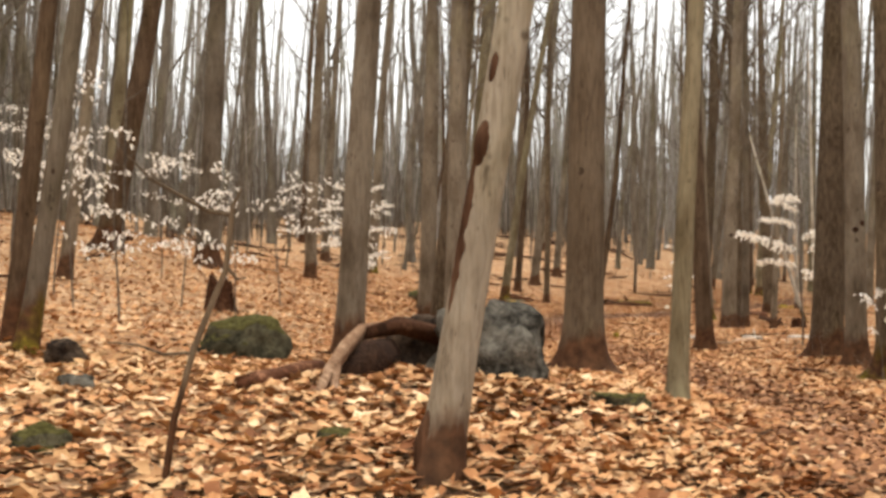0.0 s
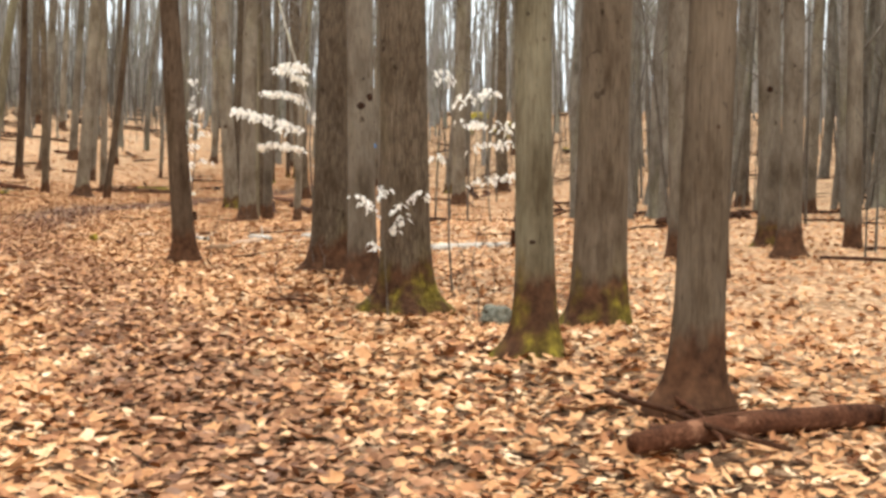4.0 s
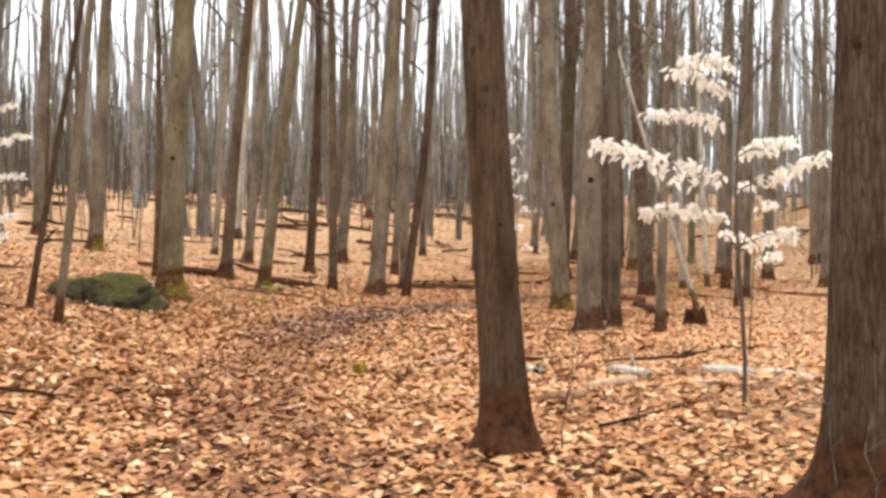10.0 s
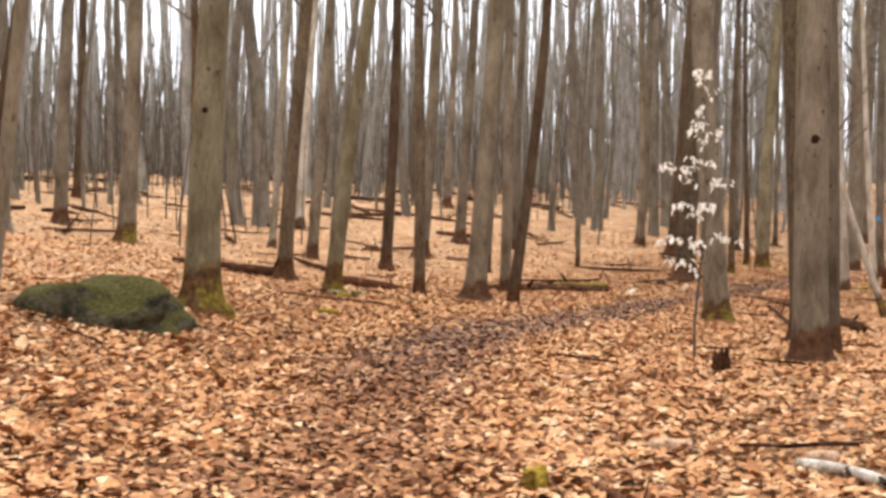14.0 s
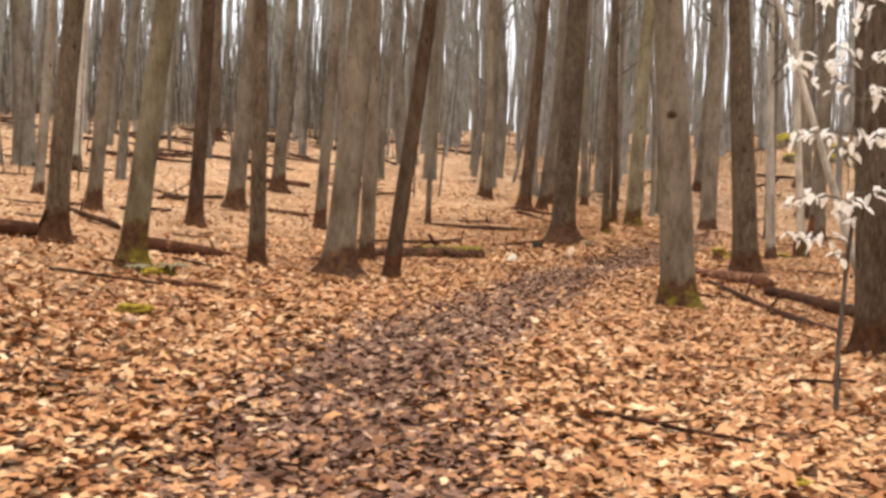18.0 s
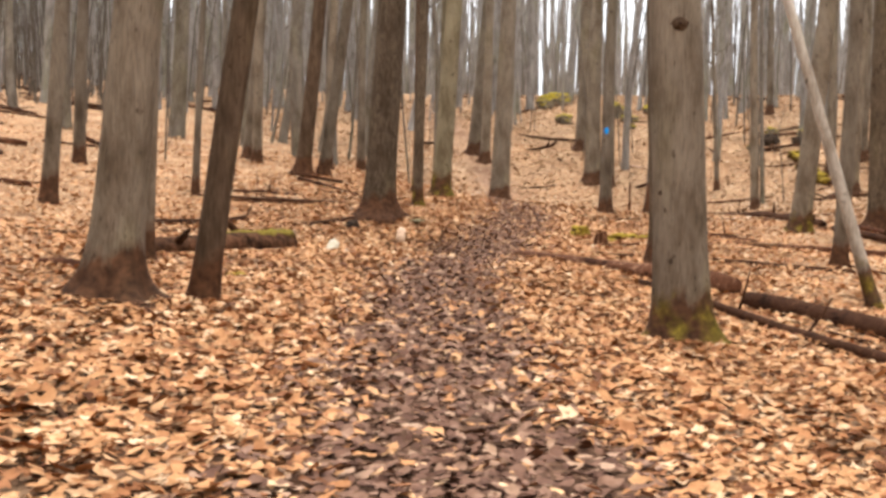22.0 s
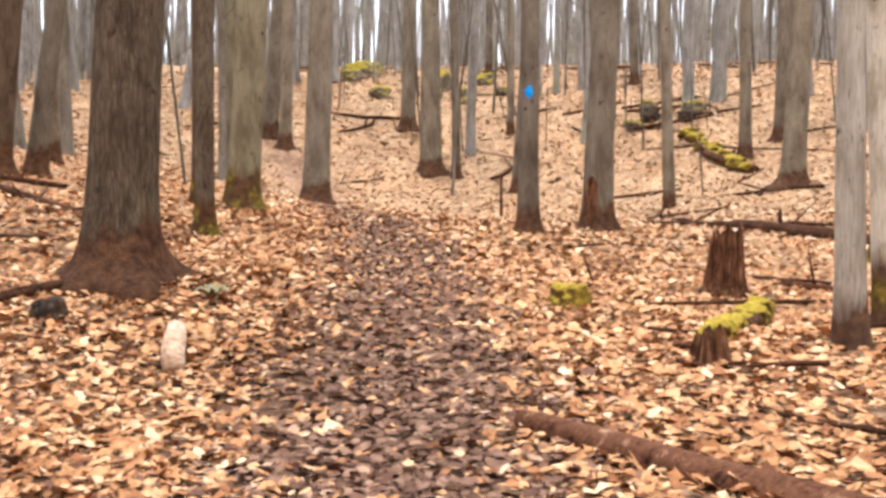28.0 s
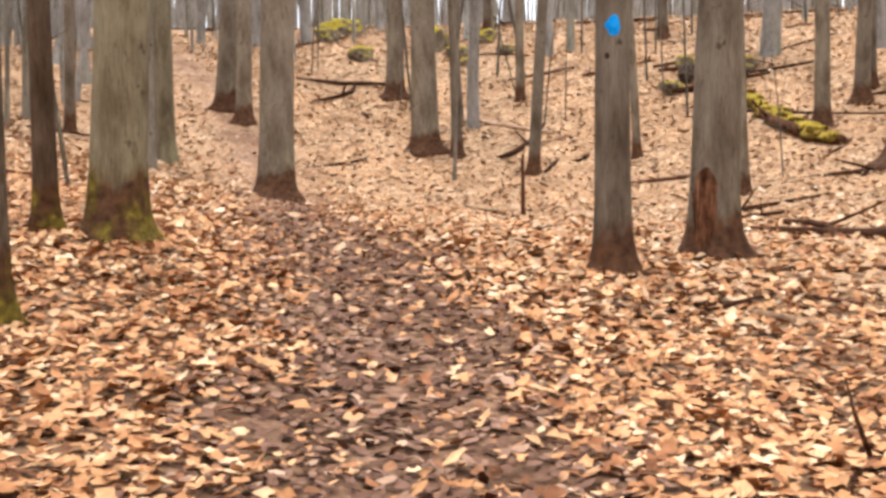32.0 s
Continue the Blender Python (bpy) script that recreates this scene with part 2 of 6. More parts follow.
def make_bark(name, dark, mid, light, furrow, bump_size, moss=False, foot_z=0.46):
    """Bark: streaks along the trunk, lichen blotches, furrows; a mossy foot on some."""
    m, n, l, b = material(name, 0.92)
    vec = coords(n)
    streak = noise_tex(n, l, 1.0, 4, vec, (furrow, furrow, furrow * (0.3 if furrow < 6 else 0.2)))
    blotch = noise_tex(n, l, 2.2, 4, vec, (1, 1, 0.5))
    col = ramp(n, l, streak, [(0.3, dark), (0.46, mid), (0.75, light)])
    pale = ramp(n, l, blotch, [(0.5, (0, 0, 0)), (0.68, (1, 1, 1))])
    col = mix(n, l, pale, col, mix(n, l, 0.5, col, light))
    if furrow > 14:
        plate = n.new("ShaderNodeTexVoronoi")
        plate.feature = "DISTANCE_TO_EDGE"
        plate.inputs["Scale"].default_value = 1.0
        mp = n.new("ShaderNodeMapping")
        mp.inputs["Scale"].default_value = (34, 34, 4.5)
        l.new(vec, mp.inputs["Vector"])
        bend = n.new("ShaderNodeVectorMath")
        bend.operation = "MULTIPLY_ADD"
        wob = n.new("ShaderNodeTexNoise")
        wob.inputs["Scale"].default_value = 8
        l.new(vec, wob.inputs["Vector"])
        l.new(wob.outputs["Color"], bend.inputs[0])
        bend.inputs[1].default_value = (1.3, 1.3, 0.9)
        l.new(mp.outputs["Vector"], bend.inputs[2])
        l.new(bend.outputs[0], plate.inputs["Vector"])
        col = mix(n, l, 1.0, col, ramp(n, l, plate.outputs["Distance"], [(0.0, (0.72, 0.69, 0.66)), (0.28, (1.16, 1.15, 1.13))]), "MULTIPLY")
        streak = plate.outputs["Distance"]
    mottle = ramp(n, l, noise_tex(n, l, 2.6, 5, vec, (1, 1, 0.45), 0.7), [(0.34, (0.66, 0.61, 0.56)), (0.5, (0.98, 0.96, 0.94)), (0.66, (1.16, 1.15, 1.12))])
    col = mix(n, l, 1.0, col, mottle, "MULTIPLY")
    pits = ramp(n, l, noise_tex(n, l, 9, 2, vec, (1, 1, 0.7)), [(0.26, (0.35, 0.32, 0.3)), (0.34, (1, 1, 1))])
    col = mix(n, l, 1.0, col, pits, "MULTIPLY")
    dashes = ramp(n, l, noise_tex(n, l, 1.0, 2, vec, (44, 44, 9)), [(0.27, (0.5, 0.46, 0.43)), (0.36, (1, 1, 1))])
    col = mix(n, l, 1.0, col, dashes, "MULTIPLY")
    grain = ramp(n, l, noise_tex(n, l, 1.0, 3, vec, (62, 62, 5.5)), [(0.36, (0.8, 0.78, 0.76)), (0.5, (1, 1, 1)), (0.64, (1.14, 1.14, 1.13))])
    col = mix(n, l, 1.0, col, grain, "MULTIPLY")
    algae = ramp(n, l, noise_tex(n, l, 1.3, 3, vec, (1, 1, 0.35)), [(0.5, (1, 1, 1)), (0.7, (0.92, 0.95, 0.78))])
    col = mix(n, l, 1.0, col, algae, "MULTIPLY")
    info = n.new("ShaderNodeObjectInfo")
    own = ramp(n, l, info.outputs["Random"], [(0.0, (0.72, 0.7, 0.68)), (0.5, (0.95, 0.93, 0.9)), (1.0, (1.12, 1.08, 1.02))])
    col = mix(n, l, 1.0, col, own, "MULTIPLY")
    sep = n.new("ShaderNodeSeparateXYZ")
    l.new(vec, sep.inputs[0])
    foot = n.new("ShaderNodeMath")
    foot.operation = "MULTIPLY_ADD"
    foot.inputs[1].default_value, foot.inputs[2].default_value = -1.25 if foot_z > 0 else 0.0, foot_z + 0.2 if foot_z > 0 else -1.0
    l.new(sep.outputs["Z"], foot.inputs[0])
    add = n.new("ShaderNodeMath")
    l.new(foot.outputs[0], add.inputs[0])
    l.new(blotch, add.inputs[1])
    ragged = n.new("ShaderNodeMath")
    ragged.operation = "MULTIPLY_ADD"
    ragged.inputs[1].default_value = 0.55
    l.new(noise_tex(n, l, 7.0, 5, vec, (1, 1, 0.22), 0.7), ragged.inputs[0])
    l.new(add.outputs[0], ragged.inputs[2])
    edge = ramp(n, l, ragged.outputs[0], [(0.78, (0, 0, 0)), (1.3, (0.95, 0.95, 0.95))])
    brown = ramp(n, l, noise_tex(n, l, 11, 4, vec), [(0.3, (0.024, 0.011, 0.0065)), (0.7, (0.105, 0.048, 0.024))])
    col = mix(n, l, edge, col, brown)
    if moss:
        green = ramp(n, l, noise_tex(n, l, 14, 3, vec), [(0.3, (0.045, 0.034, 0.008)), (0.55, (0.13, 0.096, 0.016)), (0.75, (0.28, 0.215, 0.028))])
        where = ramp(n, l, noise_tex(n, l, 3.0, 3, vec), [(0.42, (0, 0, 0)), (0.58, (0.9, 0.9, 0.9))])
        col = mix(n, l, mix(n, l, 1.0, edge, where, "MULTIPLY"), col, green)
    l.new(col, b.inputs["Base Color"])
    bump(n, l, b, streak, 0.8, bump_size)
    return m


GROUND = make_ground_material()
LEAVES = make_leaf_material("dry_leaves", LITTER)
OLD_LEAVES = make_leaf_material("bleached_litter", [(0.0, (0.12, 0.07, 0.045)), (0.1, (0.29, 0.188, 0.113)), (0.45, (0.43, 0.3, 0.188)), (0.85, (0.55, 0.41, 0.275)), (1.0, (0.73, 0.6, 0.45))])
PALE_LITTER = make_leaf_material("pale_litter", [(0.0, (0.3, 0.165, 0.085)), (0.3, (0.5, 0.315, 0.165)), (0.75, (0.66, 0.465, 0.27)), (1.0, (0.78, 0.62, 0.42))])
TRODDEN = make_leaf_material("trodden_leaves", MUD)
DAMP_LEAVES = make_leaf_material("damp_leaves", DAMP)
PALE = make_leaf_material("beech_leaves", [(0.0, (0.82, 0.75, 0.64)), (0.35, (0.9, 0.87, 0.8)), (1.0, (0.94, 0.92, 0.88))], 0.45)
BARKS = {}
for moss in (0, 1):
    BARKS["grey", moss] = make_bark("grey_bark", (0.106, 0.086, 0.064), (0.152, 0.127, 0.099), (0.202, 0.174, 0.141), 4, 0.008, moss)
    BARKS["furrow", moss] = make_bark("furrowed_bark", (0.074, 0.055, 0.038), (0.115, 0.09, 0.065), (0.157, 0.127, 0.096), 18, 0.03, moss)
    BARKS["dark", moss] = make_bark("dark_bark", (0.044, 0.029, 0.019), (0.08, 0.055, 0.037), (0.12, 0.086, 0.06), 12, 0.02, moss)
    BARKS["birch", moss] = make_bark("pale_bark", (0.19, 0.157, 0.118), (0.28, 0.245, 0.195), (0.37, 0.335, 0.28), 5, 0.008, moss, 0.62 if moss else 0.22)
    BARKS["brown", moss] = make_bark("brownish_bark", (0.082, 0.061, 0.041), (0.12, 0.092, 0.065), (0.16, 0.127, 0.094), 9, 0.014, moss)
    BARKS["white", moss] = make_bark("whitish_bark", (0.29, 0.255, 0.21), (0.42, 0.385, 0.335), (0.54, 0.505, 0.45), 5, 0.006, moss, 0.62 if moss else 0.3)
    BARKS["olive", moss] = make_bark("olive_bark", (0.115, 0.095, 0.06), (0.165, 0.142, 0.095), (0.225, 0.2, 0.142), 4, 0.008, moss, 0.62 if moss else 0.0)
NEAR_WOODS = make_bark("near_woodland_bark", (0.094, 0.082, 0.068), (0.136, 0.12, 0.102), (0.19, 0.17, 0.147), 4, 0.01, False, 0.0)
# far copy of this bark, paler and greyer to imitate distance haze
HAZY_BARK = make_bark("woodland_bark", (0.16, 0.15, 0.14), (0.225, 0.214, 0.203), (0.315, 0.303, 0.292), 4, 0.01, False, 0.0)
TWIG = make_bark("twig_bark", (0.085, 0.073, 0.062), (0.14, 0.123, 0.107), (0.205, 0.186, 0.165), 20, 0.003, False, 0.0)


# ---- mesh helpers ----
def mesh_from(name, verts, faces, mat, smooth=True):
    me = bpy.data.meshes.new(name)
    me.from_pydata([tuple(v) for v in verts], [], faces)
    me.materials.append(mat)
    if smooth:
        me.polygons.foreach_set("use_smooth", [True] * len(me.polygons))
    me.update()
    return me


def tube(verts, faces, pts, radii, sides, cap=False, wob=0.0):
    """A tapered tube through points, added to the lists."""
    start = len(verts)
    up = Vector((0.31, 0.17, 0.93))
    for i, p in enumerate(pts):
        way = (pts[min(i + 1, len(pts) - 1)] - pts[max(i - 1, 0)]).normalized()
        a = way.cross(up)
        if a.length < 0.1:
            a = way.cross(Vector((1, 0, 0)))
        a.normalize()
        c = way.cross(a)
        for k in range(sides):
            t = 2 * math.pi * k / sides
            r = radii[i] * (1 + wob * 3 * noise.noise((math.cos(t) * 1.1 + p.x, math.sin(t) * 1.1 + p.y, i * 0.37)))
            verts.append(p + a * (math.cos(t) * r) + c * (math.sin(t) * r))
    for i in range(len(pts) - 1):
        for k in range(sides):
            q = start + i * sides
            faces.append((q + k, q + (k + 1) % sides, q + sides + (k + 1) % sides, q + sides + k))
    if cap:
        faces.append(tuple(start + k for k in reversed(range(sides))))
        q = start + (len(pts) - 1) * sides
        faces.append(tuple(q + k for k in range(sides)))


def part(name, mesh, parent, label=""):
    ob = new(name, mesh)
    ob.parent = parent
    return tagged(ob, label)


# ---- ground sheet ----
def make_ground():
    def axis(lo, hi, near, far):
        fine = list(np.arange(lo, hi + 0.01, near))
        left, right = [], []
        s, a, c = near, lo, hi
        while a > -far:
            s *= 1.22
            a -= s
            c += s
            left.append(a)
            right.append(c)
        return np.array(left[::-1] + fine + right)
    xs, ys = axis(-8, 26, 0.3, 900), axis(0, 74, 0.3, 900)
    X, Y = np.meshgrid(xs, ys)
    gap = path_gap(X, Y)
    Z = land(X, Y)
    rough = np.array([noise.noise((x * 0.9, y * 0.9, 0)) * 0.05 + noise.noise((x * 0.27, y * 0.27, 5)) * 0.1 for x, y in zip(X.ravel(), Y.ravel())]).reshape(X.shape)
    Z = Z + rough * np.clip(gap - 0.4, 0.15, 1) - 0.05 * np.exp(-(gap / 0.6) ** 2)
    nx, ny = len(xs), len(ys)
    idx = np.arange(nx * ny).reshape(ny, nx)
    faces = np.stack([idx[:-1, :-1], idx[:-1, 1:], idx[1:, 1:], idx[1:, :-1]], -1).reshape(-1, 4)
    me = bpy.data.meshes.new("ground")
    me.from_pydata(np.stack([X.ravel(), Y.ravel(), Z.ravel()], 1).tolist(), [], faces.tolist())
    me.polygons.foreach_set("use_smooth", [True] * len(me.polygons))
    at = me.attributes.new("trodden", "FLOAT", "POINT")
    ragged = np.array([noise.noise((x * 0.8, y * 0.8, 9)) for x, y in zip(X.ravel(), Y.ravel())]) * 0.35
    at.data.foreach_set("value", (np.clip(1.2 - (gap.ravel() + ragged) / 1.15, 0, 1) * np.where(Y.ravel() < 36, 0.6, np.where(Y.ravel() > 57, 0.75, 0.95))).astype(np.float32))
    # where the ground takes the painted gap shade: near the walked path
    hu = me.attributes.new("shaded_humus", "FLOAT", "POINT")
    hu.data.foreach_set("value", (np.clip(1.0 - (gap.ravel() - 2.2) / 3.5, 0, 1) * np.clip((74 - Y.ravel()) / 8, 0, 1) * np.where((Y.ravel() < 38) & (gap.ravel() < 1.0), 0.35, 0.7)).astype(np.float32))
    me.materials.append(GROUND)
    tagged(new("ground", me), "forest floor covered with fallen tan leaves", "ground", kind="structure")


make_ground()


# ---- trees ----
def make_trunk(r, height, lx, ly, style, moss, sides, bend, flare):
    pts, radii = [], []
    steps = [-0.25, -0.06, 0.0, 0.05, 0.11, 0.18, 0.27, 0.4, 0.6, 0.9, 1.4, 2.0, 2.8, 3.8, 5.2, 7, 9, 11.5, 14, 17, 20, 23]
    a, f = random.uniform(0, 6.28), random.uniform(0.25, 0.5)
    for h in steps:
        if h > height:
            break
        wob = bend * (math.sin(h * f + a) - math.sin(a))
        pts.append(Vector((lx * h + wob, ly * h + 0.7 * bend * (math.cos(h * f * 0.8 + a) - math.cos(a)), h)))
        taper = 1 - 0.72 * max(0, h) / height
        radii.append(r * taper * (1 + 0.75 * flare * math.exp(-max(h, -0.05) / 0.22)))
    verts, faces = [], []
    tube(verts, faces, pts, radii, sides)
    # roots that spread at the foot, shallow flutes above them and a little lumpiness along the stem
    roots, t0 = [], random.uniform(0, 6.28)
    count = random.randint(4, 6)
    for i in range(count):
        roots.append((t0 + (i + random.uniform(-0.3, 0.3)) * 2 * math.pi / count, random.uniform(0.35, 1.0), random.uniform(0.28, 0.42)))
    for i, v in enumerate(verts):
        ring, k = divmod(i, sides)
        c = pts[ring]
        h = max(c.z, 0)
        t = math.atan2((v - c).y, (v - c).x)
        s = 1 + 0.045 * noise.noise((math.cos(t) * 1.5, math.sin(t) * 1.5, c.z * 0.9 + a)) + 0.03 * noise.noise((math.cos(t) * 4, math.sin(t) * 4, c.z * 0.6 + a))
        for ang, w, wide in roots:
            d = (t - ang + math.pi) % (2 * math.pi) - math.pi
            s += flare * w * math.exp(-(d / wide) ** 2) * (1.1 * math.exp(-h / 0.12) + 0.16 * math.exp(-h / 0.5))
        q = (v - c) * s
        verts[i] = c + Vector((q.x, q.y, (v - c).z))
    return mesh_from("trunk", verts, faces, BARKS[style, moss]), pts, radii


def make_crown(seed, height):
    """Bare limbs and twigs in the upper half of a forest tree."""
    random.seed(seed)
    verts, faces = [], []
    for i in range(15):
        h = height * (0.36 + 0.62 * (i + random.random()) / 15)
        t = random.uniform(0, 6.28)
        reach = random.uniform(1.3, 3.2) * (1.15 - h / height * 0.6)
        p = Vector((0, 0, h))
        pts = [p]
        for k in range(1, 5):
            pts.append(p + Vector((math.cos(t), math.sin(t), 0)) * reach * k / 4 + Vector((random.uniform(-.2, .2), random.uniform(-.2, .2), reach * 0.28 * k * (0.5 + 0.14 * k))))
        r0 = 0.055 * (1.25 - h / height)
        tube(verts, faces, pts, [r0 * (1 - 0.2 * k) for k in range(5)], 4)
        for k in range(1, 5):
            for _ in range(3):
                q = pts[k]
                d = Vector((math.cos(t + random.uniform(-1.3, 1.3)), math.sin(t + random.uniform(-1.3, 1.3)), random.uniform(0.3, 1.2))).normalized()
                ln = random.uniform(0.5, 1.3)
                mid = q + d * ln * 0.5 + Vector((0, 0, 0.06))
                tube(verts, faces, [q, mid, q + d * ln + Vector((0, 0, 0.2))], [r0 * 0.35, r0 * 0.25, r0 * 0.1], 3)
    return mesh_from("crown", verts, faces, TWIG)


FLARES = {(1.23, 11.6): 1.1, (12.12, 60.47): 0.85, (9.68, 47.47): 0.5, (4.93, 48.64): 0.9, (33.46, 71.1): 0.7, (5.87, 11.4): 0.6, (5.62, 13.05): 0.6}
CROWNS = [make_crown(100 + i, 20.0) for i in range(7)]
TREES = []
SPECS = {}
LABELS = {"grey": "tall bare beech with smooth grey bark", "furrow": "tall bare tree with furrowed grey-brown bark", "dark": "slender bare tree with dark brown bark",
          "olive": "slender bare tree with mottled greenish grey bark", "birch": "slender bare tree with pale bark", "white": "slender bare tree with whitish bark",
          "brown": "tall bare tree with smooth brownish bark"}


def tree(x, y, r, lx=0.0, ly=0.0, style="grey", moss=0, height=0.0):
    random.seed(int(x * 131 + y * 977))
    near = r > 0.08
    height = height or (random.uniform(18, 23) if r > 0.11 else random.uniform(9, 14))
    root = new("tree")
    root.matrix_world = pose(x, y, ground(x, y), 0, 0, 0)
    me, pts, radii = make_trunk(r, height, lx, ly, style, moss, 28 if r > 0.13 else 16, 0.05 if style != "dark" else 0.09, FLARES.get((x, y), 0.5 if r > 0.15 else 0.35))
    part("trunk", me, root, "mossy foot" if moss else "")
    crown = part("crown", random.choice(CROWNS), root)
    s = height / 20.0
    crown.matrix_basis = Matrix.Translation((lx * height * 0.0, 0, 0)) @ Matrix(((s, 0, lx, 0), (0, s, ly, 0), (0, 0, s, 0), (0, 0, 0, 1))) @ pose(0, 0, 0, 0, 0, random.uniform(0, 360))
    tagged(root, LABELS[style] + (" and a mossy foot" if moss else " standing in fallen leaves"), "tree", "trees of the wood")
    TREES.append((x, y, r))
    SPECS[round(x, 2), round(y, 2)] = (pts, radii)
    return root


tree(-0.05, 5.37, 0.084, 0.172, 0.000, "birch", 0)
tree(1.23, 11.6, 0.178, -0.012, -0.000, "brown", 0)
tree(1.56, 8.76, 0.070, 0.062, -0.008, "olive", 0)
tree(-1.03, 13.17, 0.150, 0.066, 0.000, "grey", 0)
tree(-7.06, 26.18, 0.230, 0.202, 0.001, "dark", 0)
tree(-5.15, 27.21, 0.239, 0.042, 0.000, "grey", 0)
tree(0.11, 21.19, 0.172, 0.020, 0.000, "grey", 0)
tree(-0.42, 24.17, 0.149, 0.015, 0.000, "grey", 0)
tree(-0.13, 22.17, 0.202, 0.081, -0.010, "furrow", 0)
tree(6.30, 21.25, 0.260, 0.036, -0.013, "furrow", 0)
tree(6.03, 17.20, 0.250, -0.016, 0.006, "furrow", 1)
tree(4.74, 23.41, 0.153, -0.066, 0.008, "dark", 0)
tree(5.62, 13.05, 0.132, -0.012, 0.004, "olive", 1)
tree(7.02, 14.95, 0.228, 0.029, -0.010, "brown", 1)
tree(8.46, 38.42, 0.225, 0.018, 0.001, "grey", 0)
tree(9.40, 40.30, 0.130, 0.003, -0.000, "grey", 0)
tree(0.66, 39.50, 0.232, 0.044, 0.001, "olive", 1)
tree(0.98, 49.39, 0.161, 0.081, -0.017, "furrow", 0)
tree(2.08, 46.83, 0.157, 0.143, -0.030, "olive", 1)
tree(3.13, 56.90, 0.155, 0.031, -0.007, "dark", 0)
tree(3.81, 49.09, 0.121, 0.014, -0.003, "furrow", 0)
tree(4.93, 48.64, 0.212, 0.075, -0.016, "grey", 0)
tree(5.74, 48.86, 0.122, 0.097, -0.020, "dark", 0)
tree(12.12, 60.47, 0.295, 0.036, -0.008, "furrow", 0)
tree(9.68, 47.47, 0.245, -0.034, 0.007, "grey", 1)
tree(23.48, 77.21, 0.331, 0.028, -0.018, "grey", 0)
tree(30.37, 82.27, 0.329, 0.008, -0.005, "grey", 0)
tree(13.35, 52.90, 0.240, -0.028, 0.017, "furrow", 0)
tree(21.80, 60.00, 0.225, 0.085, -0.053, "grey", 1)
tree(13.86, 49.48, 0.076, -0.251, 0.158, "white", 1)
tree(19.64, 64.40, 0.151, 0.007, -0.005, "grey", 0)
tree(21.42, 64.93, 0.231, 0.031, -0.022, "grey", 0)
tree(15.25, 55.65, 0.105, -0.005, 0.003, "white", 0)
tree(16.20, 56.05, 0.090, -0.032, 0.023, "white", 1)
tree(-3.87, 11.29, 0.089, 0.054, 0.000, "dark", 0)
tree(-3.53, 10.69, 0.089, 0.113, 0.000, "grey", 1)
tree(5.87, 11.40, 0.142, 0.009, -0.003, "brown", 0)
tree(7.15, 11.1, 0.150, 0.006, -0.002, "grey", 0)
tree(6.20, 19.38, 0.165, -0.029, 0.010, "grey", 0)
tree(12.84, 20.63, 0.162, -0.003, 0.001, "grey", 0)
tree(28.12, 45.68, 0.210, 0.007, -0.003, "grey", 0)
tree(23.68, 35.42, 0.176, 0.020, -0.007, "grey", 0)
tree(14.38, 21.22, 0.123, -0.000, 0.000, "grey", 0)
tree(11.40, 21.10, 0.190, -0.040, 0.013, "grey", 0)
tree(13.41, 21.92, 0.185, -0.033, 0.010, "grey", 1)
tree(26.76, 43.61, 0.202, -0.004, 0.001, "grey", 0)
tree(20.00, 53.75, 0.282, 0.010, -0.003, "grey", 0)
tree(10.39, 24.60, 0.106, -0.012, 0.004, "grey", 0)
tree(24.70, 60.60, 0.265, -0.009, 0.003, "furrow", 0)
tree(9.64, 37.72, 0.098, 0.022, -0.001, "grey", 0)
tree(-0.26, 44.86, 0.091, 0.005, 0.000, "dark", 0)
tree(-3.00, 39.92, 0.120, 0.076, 0.001, "grey", 0)
tree(-3.21, 53.92, 0.221, 0.063, 0.001, "grey", 1)
tree(-5.43, 56.52, 0.183, 0.036, 0.001, "grey", 0)
tree(-0.80, 34.41, 0.052, 0.149, 0.003, "dark", 0)
tree(0.02, 32.33, 0.060, 0.100, 0.002, "grey", 0)
tree(1.13, 57.14, 0.154, 0.067, -0.014, "grey", 0)
tree(-0.08, 58.69, 0.112, 0.086, -0.018, "birch", 0)
tree(4.23, 61.97, 0.213, 0.073, -0.015, "grey", 0)
tree(5.88, 52.00, 0.131, 0.033, -0.007, "grey", 0)
tree(5.74, 67.17, 0.191, 0.058, -0.012, "grey", 0)
tree(9.72, 42.43, 0.187, -0.041, 0.009, "furrow", 0)
tree(6.11, 60.33, 0.138, 0.055, -0.018, "grey", 0)
tree(13.87, 69.96, 0.197, 0.095, -0.032, "dark", 0)
tree(14.54, 70.23, 0.159, 0.117, -0.039, "grey", 0)
tree(16.33, 66.73, 0.235, 0.072, -0.024, "olive", 1)
tree(27.75, 87.72, 0.276, 0.065, -0.022, "grey", 0)
tree(32.70, 87.00, 0.255, 0.024, -0.008, "grey", 0)
tree(12.97, 71.06, 0.137, 0.005, -0.002, "grey", 0)
tree(7.59, 66.30, 0.133, 0.033, -0.011, "grey", 0)
tree(27.50, 86.19, 0.205, 0.020, -0.013, "grey", 0)
tree(16.43, 52.89, 0.116, 0.027, -0.017, "grey", 0)
tree(15.26, 50.37, 0.072, 0.043, -0.027, "grey", 0)
tree(24.20, 57.01, 0.122, -0.007, 0.004, "grey", 0)
tree(32.29, 66.55, 0.124, 0.019, -0.012, "grey", 0)
tree(13.14, 72.32, 0.177, 0.048, -0.030, "grey", 0)
tree(18.43, 77.34, 0.139, 0.010, -0.006, "grey", 0)
tree(30.76, 81.49, 0.135, -0.021, 0.015, "grey", 0)
